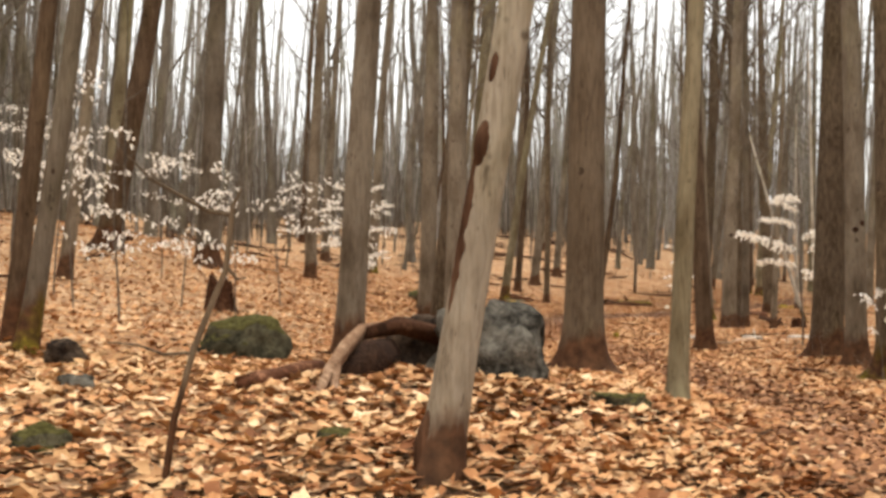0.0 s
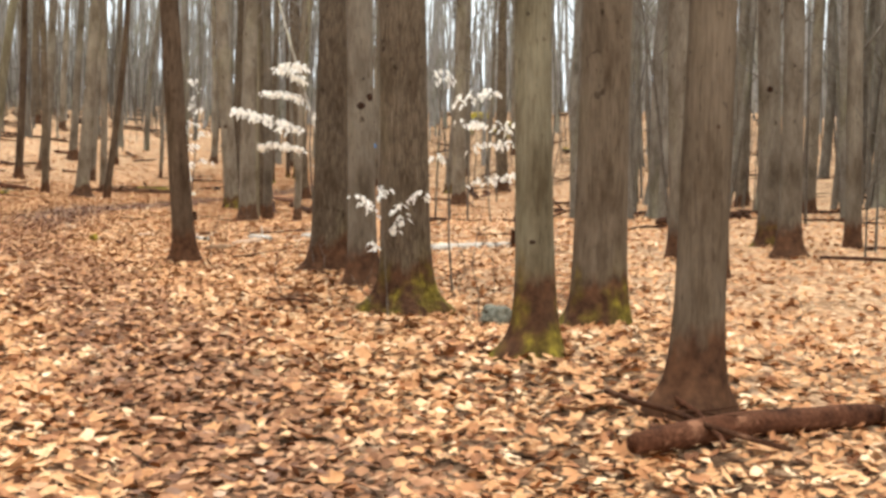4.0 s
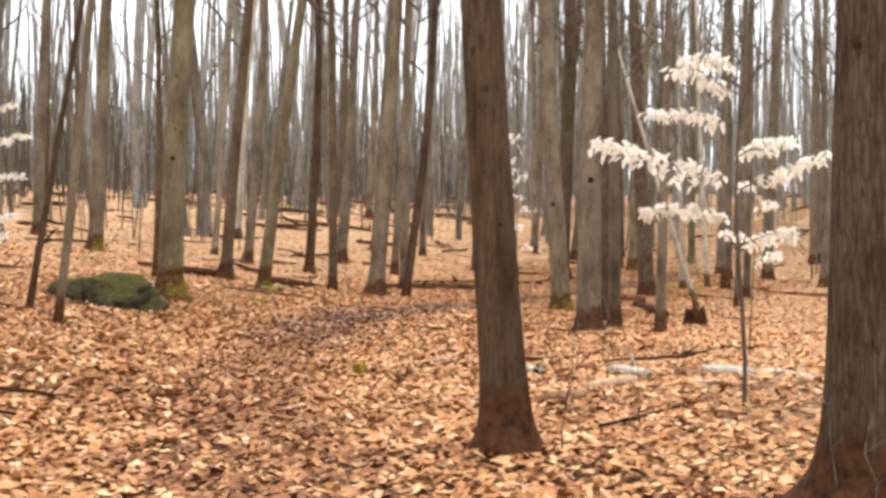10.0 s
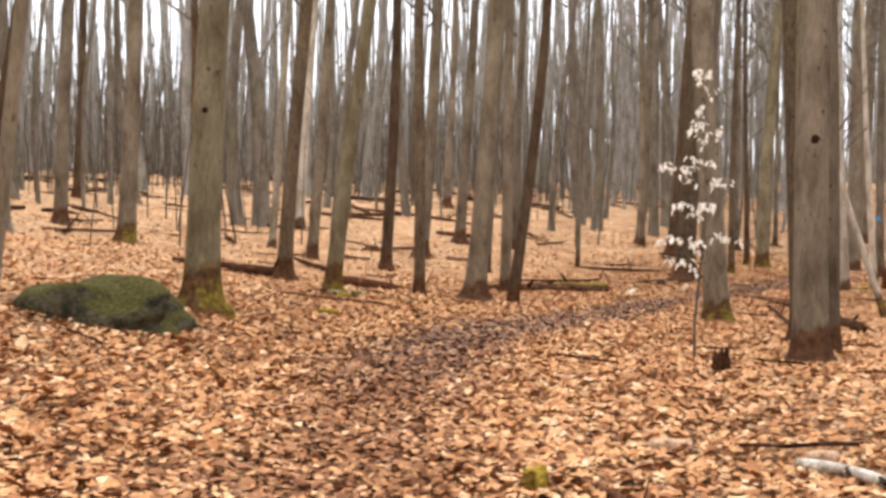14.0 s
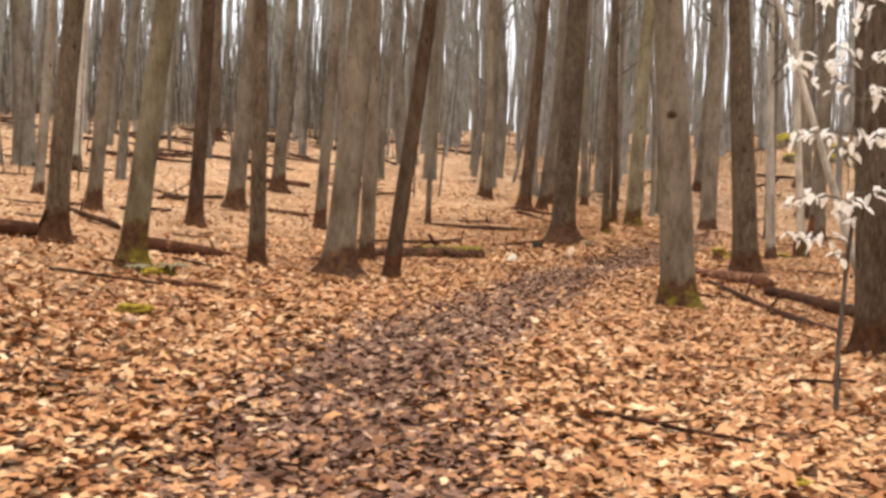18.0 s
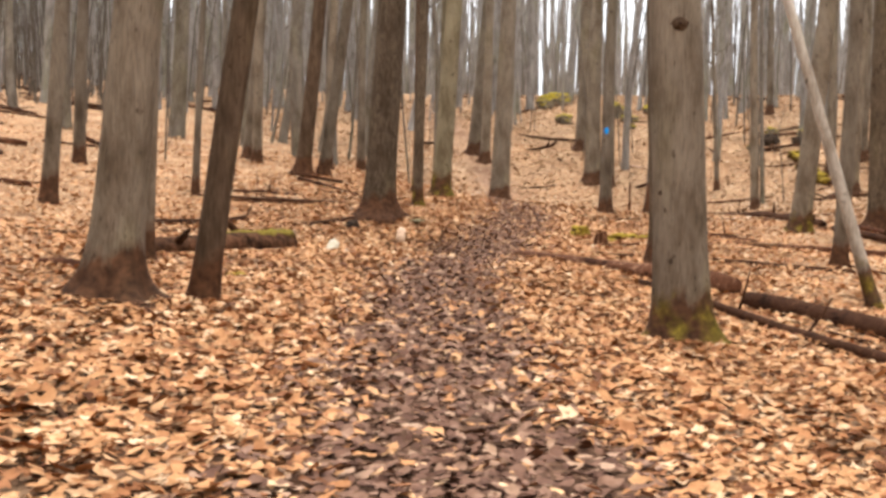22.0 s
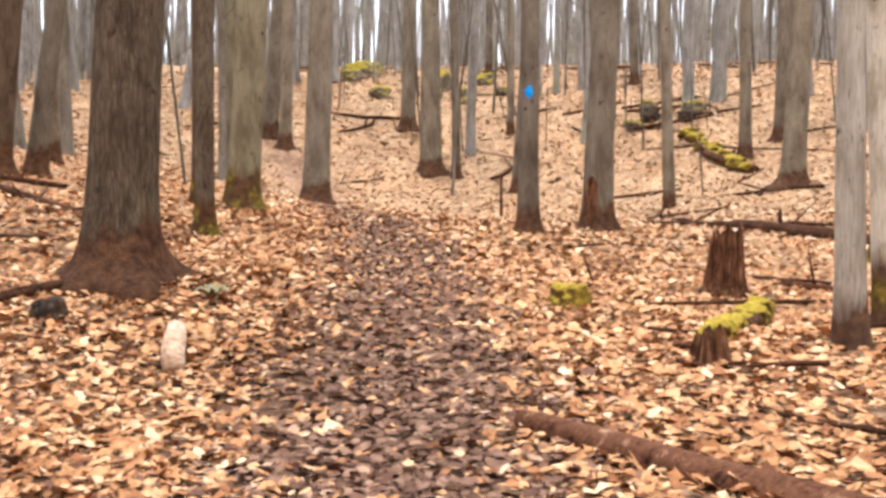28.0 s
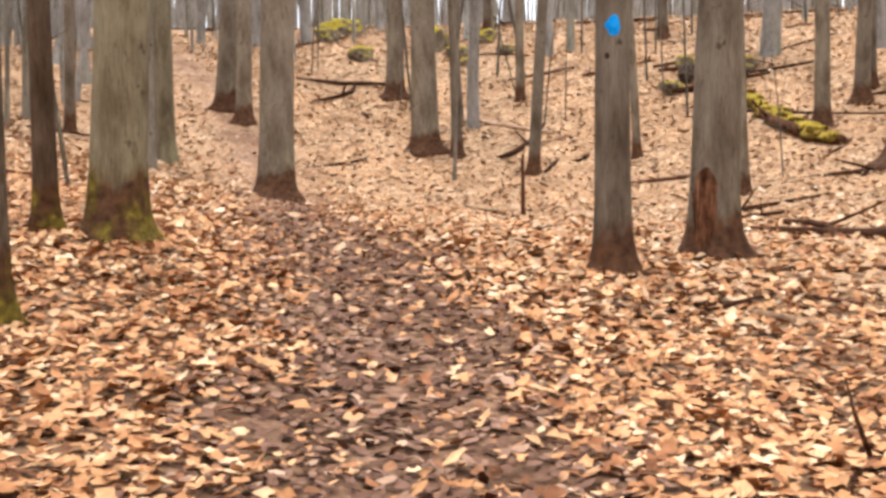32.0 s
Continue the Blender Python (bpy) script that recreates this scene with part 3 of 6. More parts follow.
tree(38.03, 75.37, 0.182, 0.010, -0.007, "grey", 0)
tree(31.14, 79.10, 0.137, 0.039, -0.027, "grey", 0)
tree(16.26, 74.60, 0.139, 0.031, -0.022, "grey", 0)
tree(14.50, 64.00, 0.112, 0.025, -0.018, "furrow", 1)
tree(42.15, 85.78, 0.159, -0.020, 0.014, "grey", 0)
tree(42.09, 94.66, 0.183, 0.001, -0.001, "grey", 0)
tree(40.88, 74.19, 0.210, 0.034, -0.024, "grey", 0)
tree(35.02, 84.26, 0.128, -0.007, 0.005, "grey", 0)
tree(31.00, 72.86, 0.145, -0.030, 0.024, "grey", 0)
tree(33.46, 71.10, 0.302, 0.027, -0.022, "grey", 0)
tree(36.38, 75.20, 0.179, -0.000, 0.000, "grey", 0)
tree(33.27, 77.95, 0.101, -0.032, 0.025, "grey", 0)
tree(44.60, 76.70, 0.290, 0.003, -0.003, "grey", 0)
tree(39.07, 75.89, 0.153, 0.007, -0.006, "grey", 0)
tree(35.08, 69.87, 0.134, 0.006, -0.004, "grey", 1)
tree(22.11, 83.79, 0.120, 0.020, -0.016, "grey", 0)
tree(-0.52, 29.72, 0.165, 0.02, 0.0, "grey", 1)
tree(0.15, 66.73, 0.170, 0.086, 0.0, "white", 0)
tree(-10.47, 64.57, 0.210, 0.03, 0.0, "grey", 0)
tree(-7.85, 68.63, 0.180, 0.05, 0.0, "dark", 0)
tree(4.68, 84.90, 0.260, 0.02, 0.0, "furrow", 0)
tree(6.05, 82.30, 0.190, 0.04, 0.0, "grey", 0)
tree(23.03, 80.92, 0.200, 0.01, 0.0, "olive", 0)
tree(9.24, 62.89, 0.075, 0.05, 0.0, "grey", 0)
tree(30.34, 62.70, 0.150, -0.02, 0.0, "grey", 0)
tree(26.90, 62.85, 0.100, 0.0, 0.0, "grey", 0)
tree(16.00, 67.45, 0.105, 0.02, 0.0, "dark", 1)
tree(-8.40, 31.50, 0.190, 0.05, 0.0, "olive", 0)
tree(-3.60, 33.40, 0.150, 0.03, 0.0, "grey", 0)
tree(-5.90, 19.60, 0.110, 0.10, 0.0, "grey", 0)
tree(9.25, 41.27, 0.085, 0.0, 0.0, "olive", 0)
tree(11.00, 20.10, 0.062, 0.01, 0.0, "grey", 0)


# ---- the woods further off ----
def walked_gap(x, y):
    """Distance to the stretch of footpath that is walked."""
    best = np.full(np.shape(x), 1e9)
    for a, b in PATH[PATH[:, 1] < 63][::2]:
        best = np.minimum(best, (x - a) ** 2 + (y - b) ** 2)
    return np.sqrt(best)


def far_woods():
    r2 = np.random.default_rng(3)
    taken = np.array([(x, y) for x, y, _ in TREES])
    xy = np.stack([r2.uniform(-75, 115, 30000), r2.uniform(-25, 170, 30000)], 1)
    gaps = walked_gap(xy[:, 0], xy[:, 1])
    thick = np.where(gaps < 22, np.where((xy[:, 0] > 5) & (xy[:, 1] < 55), 0.13, 0.1), 0.3) * np.where(xy[:, 0] < -2, np.where(xy[:, 1] < 48, 0.95, 0.72), np.where((xy[:, 0] > 30) & (xy[:, 1] > 60), 0.45, 1.0))
    thick = np.where((gaps < 34) & (xy[:, 1] > 62), np.where(xy[:, 0] < 24, 0.17, 0.045), thick)
    thick = thick * np.where((xy[:, 0] < 14) & (xy[:, 1] > 52), 0.5, np.where((xy[:, 0] > 12) & (xy[:, 1] > 22) & (xy[:, 1] < 62), 1.1, 1.0))
    thick = np.where((xy[:, 0] < -2) & (xy[:, 1] < 48) & (gaps > 14), 0.33, thick)
    thick = np.where((xy[:, 0] > 15) & (xy[:, 1] < 58) & (gaps < 40), thick * np.where(xy[:, 0] > 0.48 * xy[:, 1], 1.3, 2.0), thick)
    thick = np.where((xy[:, 0] > 22) & (xy[:, 1] > 64) & (xy[:, 0] - 11 < 0.58 * (xy[:, 1] - 55)), np.maximum(thick, 0.2), thick)
    keep = (gaps > 13) & (path_gap(xy[:, 0], xy[:, 1]) > 2.2) & (r2.random(30000) < thick)
    gaps, xy = gaps[keep], xy[keep]
    verts, faces, front, sheets = [], [], [], []
    both = {True: (front, sheets), False: (verts, faces)}
    for n, ((x, y), g) in enumerate(zip(xy, gaps)):
        if ((taken - (x, y)) ** 2).sum(1).min() < 1.8:
            continue
        r = float(r2.choice([0.05, 0.07, 0.09, 0.12, 0.16, 0.2, 0.26])) * r2.uniform(0.85, 1.15)
        h = 13 + 30 * r + r2.uniform(-2, 3)
        lx, ly = r2.normal(0.02, 0.045), r2.normal(0, 0.04)
        z = ground(x, y)
        b = r2.uniform(-0.3, 0.3)
        pts = [Vector((x + lx * k + b * math.sin(k * 0.4), y + ly * k, z + k)) for k in (-0.2, 0.15, 1.2, 4, 8, 12, h)]
        # nearer stems get the darker bark, farther ones the haze-coloured copy
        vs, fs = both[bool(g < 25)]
        tube(vs, fs, pts, [r * 1.5, r * 1.15, r, r * 0.88, r * 0.7, r * 0.5, 0.02], 6 if g < 40 else 4)
        for _ in range((14 if g < 45 else 9) if y < 60 else (6 if g < 45 else 2)):
            k = r2.uniform(3.5, h - 1)
            p = Vector((x + lx * k + b * math.sin(k * 0.4), y + ly * k, z + k))
            t, ln = r2.uniform(0, 6.28), r2.uniform(0.8, 2.6)
            d = Vector((math.cos(t), math.sin(t), r2.uniform(0.5, 1.6)))
            tube(vs, fs, [p, p + d * ln * 0.5, p + d * ln + Vector((0, 0, 0.4))], [r * 0.22, r * 0.14, 0.008], 3)
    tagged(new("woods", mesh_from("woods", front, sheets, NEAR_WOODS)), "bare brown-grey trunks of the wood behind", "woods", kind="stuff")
    tagged(new("far_woods", mesh_from("woods", verts, faces, HAZY_BARK)), "distant bare woodland trunks, bark paled to imitate haze", "woods", kind="stuff")
    # thin young stems between them
    verts, faces = [], []
    xy = np.stack([r2.uniform(-60, 100, 36000), r2.uniform(-10, 150, 36000)], 1)
    gaps = walked_gap(xy[:, 0], xy[:, 1])
    keep = (gaps > 9) & (gaps < 78) & (path_gap(xy[:, 0], xy[:, 1]) > 2)
    keep &= r2.random(36000) < np.where(gaps < 24, 0.06, 0.6) * np.where((xy[:, 0] > 14) & (xy[:, 1] > 60), 0.14, 1.0)
    for (x, y), g in zip(xy[keep], gaps[keep]):
        z, h = ground(x, y), r2.uniform(1.2, 6.0 if g < 30 else 9.0)
        lx, ly = r2.normal(0, 0.1), r2.normal(0, 0.1)
        r = 0.006 + 0.0042 * h
        tube(verts, faces, [Vector((x, y, z - 0.1)), Vector((x + lx * h * 0.4, y + ly * h * 0.4, z + h * 0.5)), Vector((x + lx * h, y + ly * h, z + h))], [r * 1.3, r, 0.004], 3)
        for _ in range(4 if g < 30 else 2):
            k = r2.uniform(0.3, 0.95)
            p = Vector((x + lx * h * k, y + ly * h * k, z + h * k))
            t, ln = r2.uniform(0, 6.28), r2.uniform(0.25, 0.9)
            tube(verts, faces, [p, p + Vector((math.cos(t), math.sin(t), r2.uniform(0.3, 1.3))) * ln], [r * 0.5, 0.003], 3)
    haze, sheets = [], []
    xy = np.stack([r2.uniform(-70, 110, 30000), r2.uniform(-5, 160, 30000)], 1)
    gaps = walked_gap(xy[:, 0], xy[:, 1])
    keep = (gaps > 34) & (gaps < 85) & (r2.random(30000) < np.where((xy[:, 0] > 14) & (xy[:, 1] > 60), 0.06, np.where(xy[:, 1] > 60, 0.45, 0.7)))
    for (x, y), g in zip(xy[keep], gaps[keep]):
        z, h = ground(x, y), r2.uniform(2.5, 8.0)
        lx, ly = r2.normal(0, 0.07), r2.normal(0, 0.07)
        r = 0.012 + 0.006 * h
        tube(haze, sheets, [Vector((x, y, z - 0.1)), Vector((x + lx * h * 0.4, y + ly * h * 0.4, z + h * 0.5)), Vector((x + lx * h, y + ly * h, z + h))], [r * 1.2, r, 0.006], 3)
        for _ in range(3):
            k = r2.uniform(0.2, 0.95)
            q = Vector((x + lx * h * k, y + ly * h * k, z + h * k))
            t, ln = r2.uniform(0, 6.28), r2.uniform(0.4, 1.4)
            tube(haze, sheets, [q, q + Vector((math.cos(t), math.sin(t), r2.uniform(0.3, 1.3))) * ln], [r * 0.5, 0.005], 3)
    xy = np.stack([r2.uniform(-60, 70, 9000), r2.uniform(5, 62, 9000)], 1)
    gaps = walked_gap(xy[:, 0], xy[:, 1])
    for x, y in xy[(gaps > 17) & (gaps < 60) & (r2.random(9000) < np.where(gaps < 26, 0.12, 0.55) * np.where(xy[:, 0] > 0.48 * xy[:, 1], 0.25, 1.0))]:
        z, h, r = ground(x, y), r2.uniform(9, 16), r2.uniform(0.035, 0.08)
        lx, ly, b = r2.normal(0, 0.04), r2.normal(0, 0.04), r2.uniform(-0.25, 0.25)
        at = [Vector((x + lx * k + b * math.sin(k * 0.5), y + ly * k, z + k)) for k in (-0.1, h * 0.3, h * 0.6, h * 0.8, h)]
        tube(haze, sheets, at, [r * 1.2, r, r * 0.75, r * 0.5, 0.008], 4)
        for _ in range(7):
            q = at[1].lerp(at[4], r2.uniform(0, 0.95))
            t, ln = r2.uniform(0, 6.28), r2.uniform(0.6, 2.2)
            d = Vector((math.cos(t), math.sin(t), r2.uniform(0.5, 1.8)))
            tube(haze, sheets, [q, q + d * ln * 0.5, q + d * ln + Vector((0, 0, 0.3))], [r * 0.4, r * 0.25, 0.006], 3)
    # far stems share the bark that has haze mixed into its colour
    tagged(new("far_brush", mesh_from("brush", haze, sheets, HAZY_BARK)), "young stems far off, bark paled to imitate haze", "brush", kind="stuff")
    tagged(new("brush", mesh_from("brush", verts, faces, TWIG)), "thin bare young stems of the undergrowth", "brush", kind="stuff")


far_woods()


def far_dead_wood():
    """Fallen stems lying about between the far trees, too many to count."""
    r2 = np.random.default_rng(8)
    verts, faces = [], []
    xy = np.stack([r2.uniform(-45, 75, 6000), r2.uniform(5, 130, 6000)], 1)
    gaps = walked_gap(xy[:, 0], xy[:, 1])
    for x, y in xy[(gaps > 9) & (gaps < 60) & (path_gap(xy[:, 0], xy[:, 1]) > 2) & (r2.random(6000) < np.where(gaps < 15, 0.15, 0.38) * np.where((xy[:, 0] > 14) & (xy[:, 1] > 58), 0.3, 1.0))]:
        ln, r = r2.uniform(0.6, 3.6), float(r2.choice([0.02, 0.03, 0.045, 0.07]))
        t, c = r2.uniform(0, 6.28), r2.normal(0, 0.12)
        pts = []
        for k in np.linspace(-0.5, 0.5, 5):
            px, py = x + math.cos(t + c * k * 4) * ln * k, y + math.sin(t + c * k * 4) * ln * k
            pts.append(Vector((px, py, ground(px, py) + r * 0.5 + r2.uniform(0, 0.05))))
        tube(verts, faces, pts, [r * 0.8, r, r * 0.9, r * 0.75, r * 0.4], 5)
        if r > 0.025:
            d = Vector((math.cos(t + 0.8), math.sin(t + 0.8), r2.uniform(0.0, 0.7)))
            tube(verts, faces, [pts[2], pts[2] + d * ln * 0.2, pts[2] + d * ln * 0.33], [r * 0.5, r * 0.35, 0.004], 4)
    tagged(new("dead_wood", mesh_from("dead_wood", verts, faces, ROTTEN)), "fallen dead branches strewn between far trees", "dead wood", kind="stuff")




# ---- more materials ----
def make_rock(name, dark, light, moss_amount, moss_a=(0.05, 0.06, 0.012), moss_b=(0.17, 0.19, 0.04)):
    m, n, l, b = material(name, 0.95)
    vec = coords(n)
    coarse, fine = noise_tex(n, l, 5.0, 6, vec, rough=0.72), noise_tex(n, l, 26, 5, vec)
    col = ramp(n, l, coarse, [(0.4, dark), (0.6, light)])
    col = mix(n, l, 1.0, col, ramp(n, l, fine, [(0.32, (0.5, 0.5, 0.5)), (0.52, (0.95, 0.95, 0.95)), (0.7, (1.15, 1.15, 1.15))]), "MULTIPLY")
    g = n.new("ShaderNodeNewGeometry")
    sep = n.new("ShaderNodeSeparateXYZ")
    l.new(g.outputs["Normal"], sep.inputs[0])
    add = n.new("ShaderNodeMath")
    l.new(sep.outputs["Z"], add.inputs[0])
    l.new(coarse, add.inputs[1])
    top = ramp(n, l, add.outputs[0], [(1.42 - moss_amount, (0, 0, 0)), (1.62 - moss_amount, (1, 1, 1))])
    green = ramp(n, l, fine, [(0.3, moss_a), (0.7, moss_b)])
    l.new(mix(n, l, top, col, green), b.inputs["Base Color"])
    bump(n, l, b, coarse, 1.0, 0.07)
    return m


def make_log(name, dark, mid, light, edge=0.34):
    """Weathered fallen wood: patches of bark, bare wood and rot."""
    m, n, l, b = material(name, 0.95)
    vec = coords(n)
    coarse, fine = noise_tex(n, l, 4.5, 6, vec, rough=0.7), noise_tex(n, l, 34, 4, vec)
    col = ramp(n, l, coarse, [(edge, dark), (0.47, mid), (0.56, mid), (0.68, light)])
    col = mix(n, l, 1.0, col, ramp(n, l, fine, [(0.3, (0.55, 0.52, 0.5)), (0.65, (1.1, 1.1, 1.1))]), "MULTIPLY")
    l.new(col, b.inputs["Base Color"])
    bump(n, l, b, coarse, 1.0, 0.04)
    return m


GREY_ROCK = make_rock("grey_rock", (0.022, 0.019, 0.015), (0.155, 0.14, 0.115), 0.3, (0.03, 0.03, 0.01), (0.11, 0.11, 0.03))
BROWN_ROCK = make_rock("brown_rock", (0.018, 0.012, 0.009), (0.09, 0.062, 0.042), 0.1)
GREEN_ROCK = make_rock("mossy_rock", (0.03, 0.027, 0.017), (0.1, 0.09, 0.056), 0.45, (0.03, 0.027, 0.009), (0.1, 0.088, 0.03))
PALE_ROCK = make_rock("blue_grey_rock", (0.12, 0.112, 0.085), (0.21, 0.2, 0.155), 0.0)
MOSS = make_rock("yellow_moss", (0.07, 0.035, 0.015), (0.26, 0.18, 0.03), 0.6, (0.13, 0.09, 0.012), (0.46, 0.33, 0.045))
HILL_ROCK = make_rock("hill_rock", (0.1, 0.075, 0.05), (0.26, 0.21, 0.15), 0.55, (0.12, 0.09, 0.012), (0.42, 0.32, 0.04))
OLD_WOOD = make_log("weathered_wood", (0.1, 0.055, 0.032), (0.26, 0.155, 0.09), (0.42, 0.28, 0.17))
ROTTEN = make_log("rotten_wood", (0.016, 0.008, 0.005), (0.058, 0.026, 0.014), (0.15, 0.075, 0.042))
LOG_BARK = make_log("log_bark", (0.024, 0.011, 0.007), (0.088, 0.036, 0.019), (0.24, 0.115, 0.064))
PEELED_LOG = make_log("peeled_log", (0.03, 0.012, 0.007), (0.12, 0.052, 0.028), (0.4, 0.23, 0.145), 0.38)
PALE_WOOD = make_log("bleached_wood", (0.3, 0.18, 0.11), (0.54, 0.37, 0.25), (0.7, 0.54, 0.41))
BIRCH_LOG = make_log("birch_log_bark", (0.04, 0.027, 0.02), (0.5, 0.45, 0.38), (0.8, 0.76, 0.69), 0.42)
LOG_MOSS = make_rock("log_moss", (0.06, 0.03, 0.012), (0.16, 0.1, 0.026), 0.45, (0.08, 0.058, 0.01), (0.25, 0.185, 0.03))
MOSSY_LOG = make_rock("mossy_log", (0.025, 0.011, 0.005), (0.14, 0.064, 0.032), 0.42, (0.08, 0.056, 0.01), (0.3, 0.22, 0.035))
def make_stump_wood():
    """Broken rotting wood: fibres along the stem, red-brown with pale splinters."""
    m, n, l, b = material("stump_wood", 0.95)
    vec = coords(n)
    fibre, rot = noise_tex(n, l, 1.0, 5, vec, (26, 26, 2.2), 0.7), noise_tex(n, l, 6.0, 5, vec)
    col = ramp(n, l, fibre, [(0.34, (0.022, 0.01, 0.006)), (0.48, (0.1, 0.044, 0.023)), (0.6, (0.17, 0.083, 0.045)), (0.72, (0.33, 0.2, 0.12))])
    col = mix(n, l, 1.0, col, ramp(n, l, rot, [(0.35, (0.45, 0.4, 0.38)), (0.6, (1.1, 1.05, 1.0))]), "MULTIPLY")
    l.new(col, b.inputs["Base Color"])
    bump(n, l, b, fibre, 1.0, 0.03)
    return m


STUMP_WOOD = make_stump_wood()
SPLIT_WOOD = make_log("split_wood", (0.1, 0.052, 0.03), (0.22, 0.13, 0.08), (0.36, 0.24, 0.16))
PAINT, _n, _l, _b = material("blue_paint", 0.6)
_l.new(ramp(_n, _l, noise_tex(_n, _l, 30, 3, coords(_n)), [(0.3, (0.0, 0.16, 0.5)), (0.7, (0.02, 0.3, 0.75))]), _b.inputs["Base Color"])
KNOT = make_bark("knot_bark", (0.012, 0.007, 0.005), (0.03, 0.016, 0.011), (0.055, 0.03, 0.02), 20, 0.01, False, 0.0)


far_dead_wood()


# ---- rocks ----
def blob(name, sx, sy, sz, seed, mat, rough=0.3, sub=4):
    bm = bmesh.new()
    bmesh.ops.create_icosphere(bm, subdivisions=sub, radius=1)
    for v in bm.verts:
        p = v.co.copy()
        d = noise.noise(p * 1.1 + Vector((seed, 0, 0))) * 1.3 + 0.5 * noise.noise(p * 2.6 + Vector((0, seed, 0))) + 0.3 * noise.noise(p * 5.5 + Vector((0, 0, seed))) + 0.12 * noise.noise(p * 13 + Vector((seed, 0, seed)))
        k = 1 + rough * d
        flat = max(abs(p.x), abs(p.y), abs(p.z))
        p = p / (0.45 + 0.55 * flat) * 0.8 * k
        v.co = Vector((p.x * sx, p.y * sy, p.z * sz))
    me = bpy.data.meshes.new(name)
    bm.to_mesh(me)
    bm.free()
    me.polygons.foreach_set("use_smooth", [True] * len(me.polygons))
    me.materials.append(mat)
    return me


def rock(x, y, sx, sy, sz, rz, mat, label, seed, sink=0.25, rough=0.3):
    ob = new("rock", blob("rock", sx, sy, sz, seed, mat, rough))
    ob.matrix_world = pose(x, y, ground(x, y) + sz * (1 - 2 * sink) * 0.8, 0, 0, rz)
    return tagged(ob, label, "rock")


def moss_clump(x, y, sx, sy, sz, rz, seed):
    ob = new("moss_clump", blob("moss_clump", sx, sy, sz, seed, MOSS, 0.3))
    ob.matrix_world = pose(x, y, ground(x, y) + sz * 0.3, 0, 0, rz)
    return tagged(ob, "cushion of yellow-green moss among fallen leaves", "moss")


rock(0.32, 8.86, 0.46, 0.4, 0.46, -20, GREY_ROCK, "grey boulder with lichen and a little moss on top", 3.1, 0.27, 0.34)
rock(-0.05, 9.4, 0.4, 0.34, 0.36, 25, BROWN_ROCK, "dark brown boulder behind a broken root", 6.6, 0.22, 0.3)
rock(-1.95, 12.1, 0.48, 0.36, 0.34, 10, GREEN_ROCK, "low green mossy boulder among leaves", 8.4, 0.32)
rock(-0.28, 37.5, 1.25, 0.85, 0.6, 12, GREEN_ROCK, "wide mossy green boulder beside a tree", 5.2, 0.54, 0.24)
rock(6.4, 15.75, 0.17, 0.14, 0.12, 0, PALE_ROCK, "small pale blue-grey stone in the leaves", 2.0)
rock(-2.28, 7.8, 0.14, 0.11, 0.1, 0, GREY_ROCK, "small dark stone in the leaves", 2.6)
rock(11.13, 59.3, 0.16, 0.13, 0.12, 40, BROWN_ROCK, "small dark stone beside a fallen stick", 4.6)
rock(1.07, 7.95, 0.2, 0.15, 0.1, 30, GREEN_ROCK, "small dark mossy stone in the leaves", 9.3)
rock(-1.95, 6.1, 0.17, 0.13, 0.13, 10, GREEN_ROCK, "small dark mossy stone in the leaves", 11.4)
rock(-2.94, 9.8, 0.2, 0.15, 0.15, 70, BROWN_ROCK, "small brown stone on the bank", 12.9)
rock(-0.55, 6.15, 0.13, 0.1, 0.08, 20, GREEN_ROCK, "small mossy stone in the leaves", 7.7)
for k, (x, y, sx, sz) in enumerate([(38.0, 98.4, 1.0, 0.55), (36.6, 97.2, 0.6, 0.4), (37.5, 91.7, 0.7, 0.6), (36.2, 90.4, 0.45, 0.35), (34.9, 92.2, 0.6, 0.32)]):
    rock(x, y, sx, sx * 0.7, sz, 20 * k, HILL_ROCK, "mossy rock on the crest of the hill", 1.3 + k)
for k, (x, y, sx, sz) in enumerate([(37.5, 80.9, 0.4, 0.26), (38.5, 81.2, 0.5, 0.34), (39.3, 82.1, 0.42, 0.3), (38.9, 79.9, 0.36, 0.26), (39.7, 80.4, 0.45, 0.3)]):
    rock(x, y, sx, sx * 0.75, sz, 33 * k, BROWN_ROCK if k % 2 else HILL_ROCK, "stone in a heap on the slope", 21.3 + k)
for k, (x, y, sx, sz) in enumerate([(37.2, 90.0, 0.6, 0.24), (38.4, 89.1, 0.5, 0.2), (39.5, 91.6, 0.7, 0.3), (36.4, 88.7, 0.4, 0.18)]):
    rock(x, y, sx, sx * 0.6, sz, 25 * k, HILL_ROCK, "mossy rock near the crest of the hill", 31.7 + k)
moss_clump(15.44, 58.7, 0.22, 0.16, 0.2, 0, 2.0)
for k in range(6):                           # a strip of moss along the rotten log
    moss_clump(16.5 - 0.42 * k, 57.5 - 0.28 * k, 0.3, 0.14 + 0.03 * math.sin(k * 2.0), 0.11 + 0.03 * math.cos(k * 1.7), 34 + 10 * math.sin(k * 3.0), 3.0 + 2.3 * k)
moss_clump(3.95, 29.9, 0.1, 0.09, 0.12, 0, 5.0)
moss_clump(5.65, 36.4, 0.14, 0.1, 0.05, 0, 6.0)
moss_clump(6.75, 51.3, 0.14, 0.1, 0.06, 0, 7.0)
moss_clump(2.4, 45.8, 0.24, 0.16, 0.07, 20, 8.0)
moss_clump(2.2, 41.95, 0.2, 0.1, 0.06, 0, 9.0)


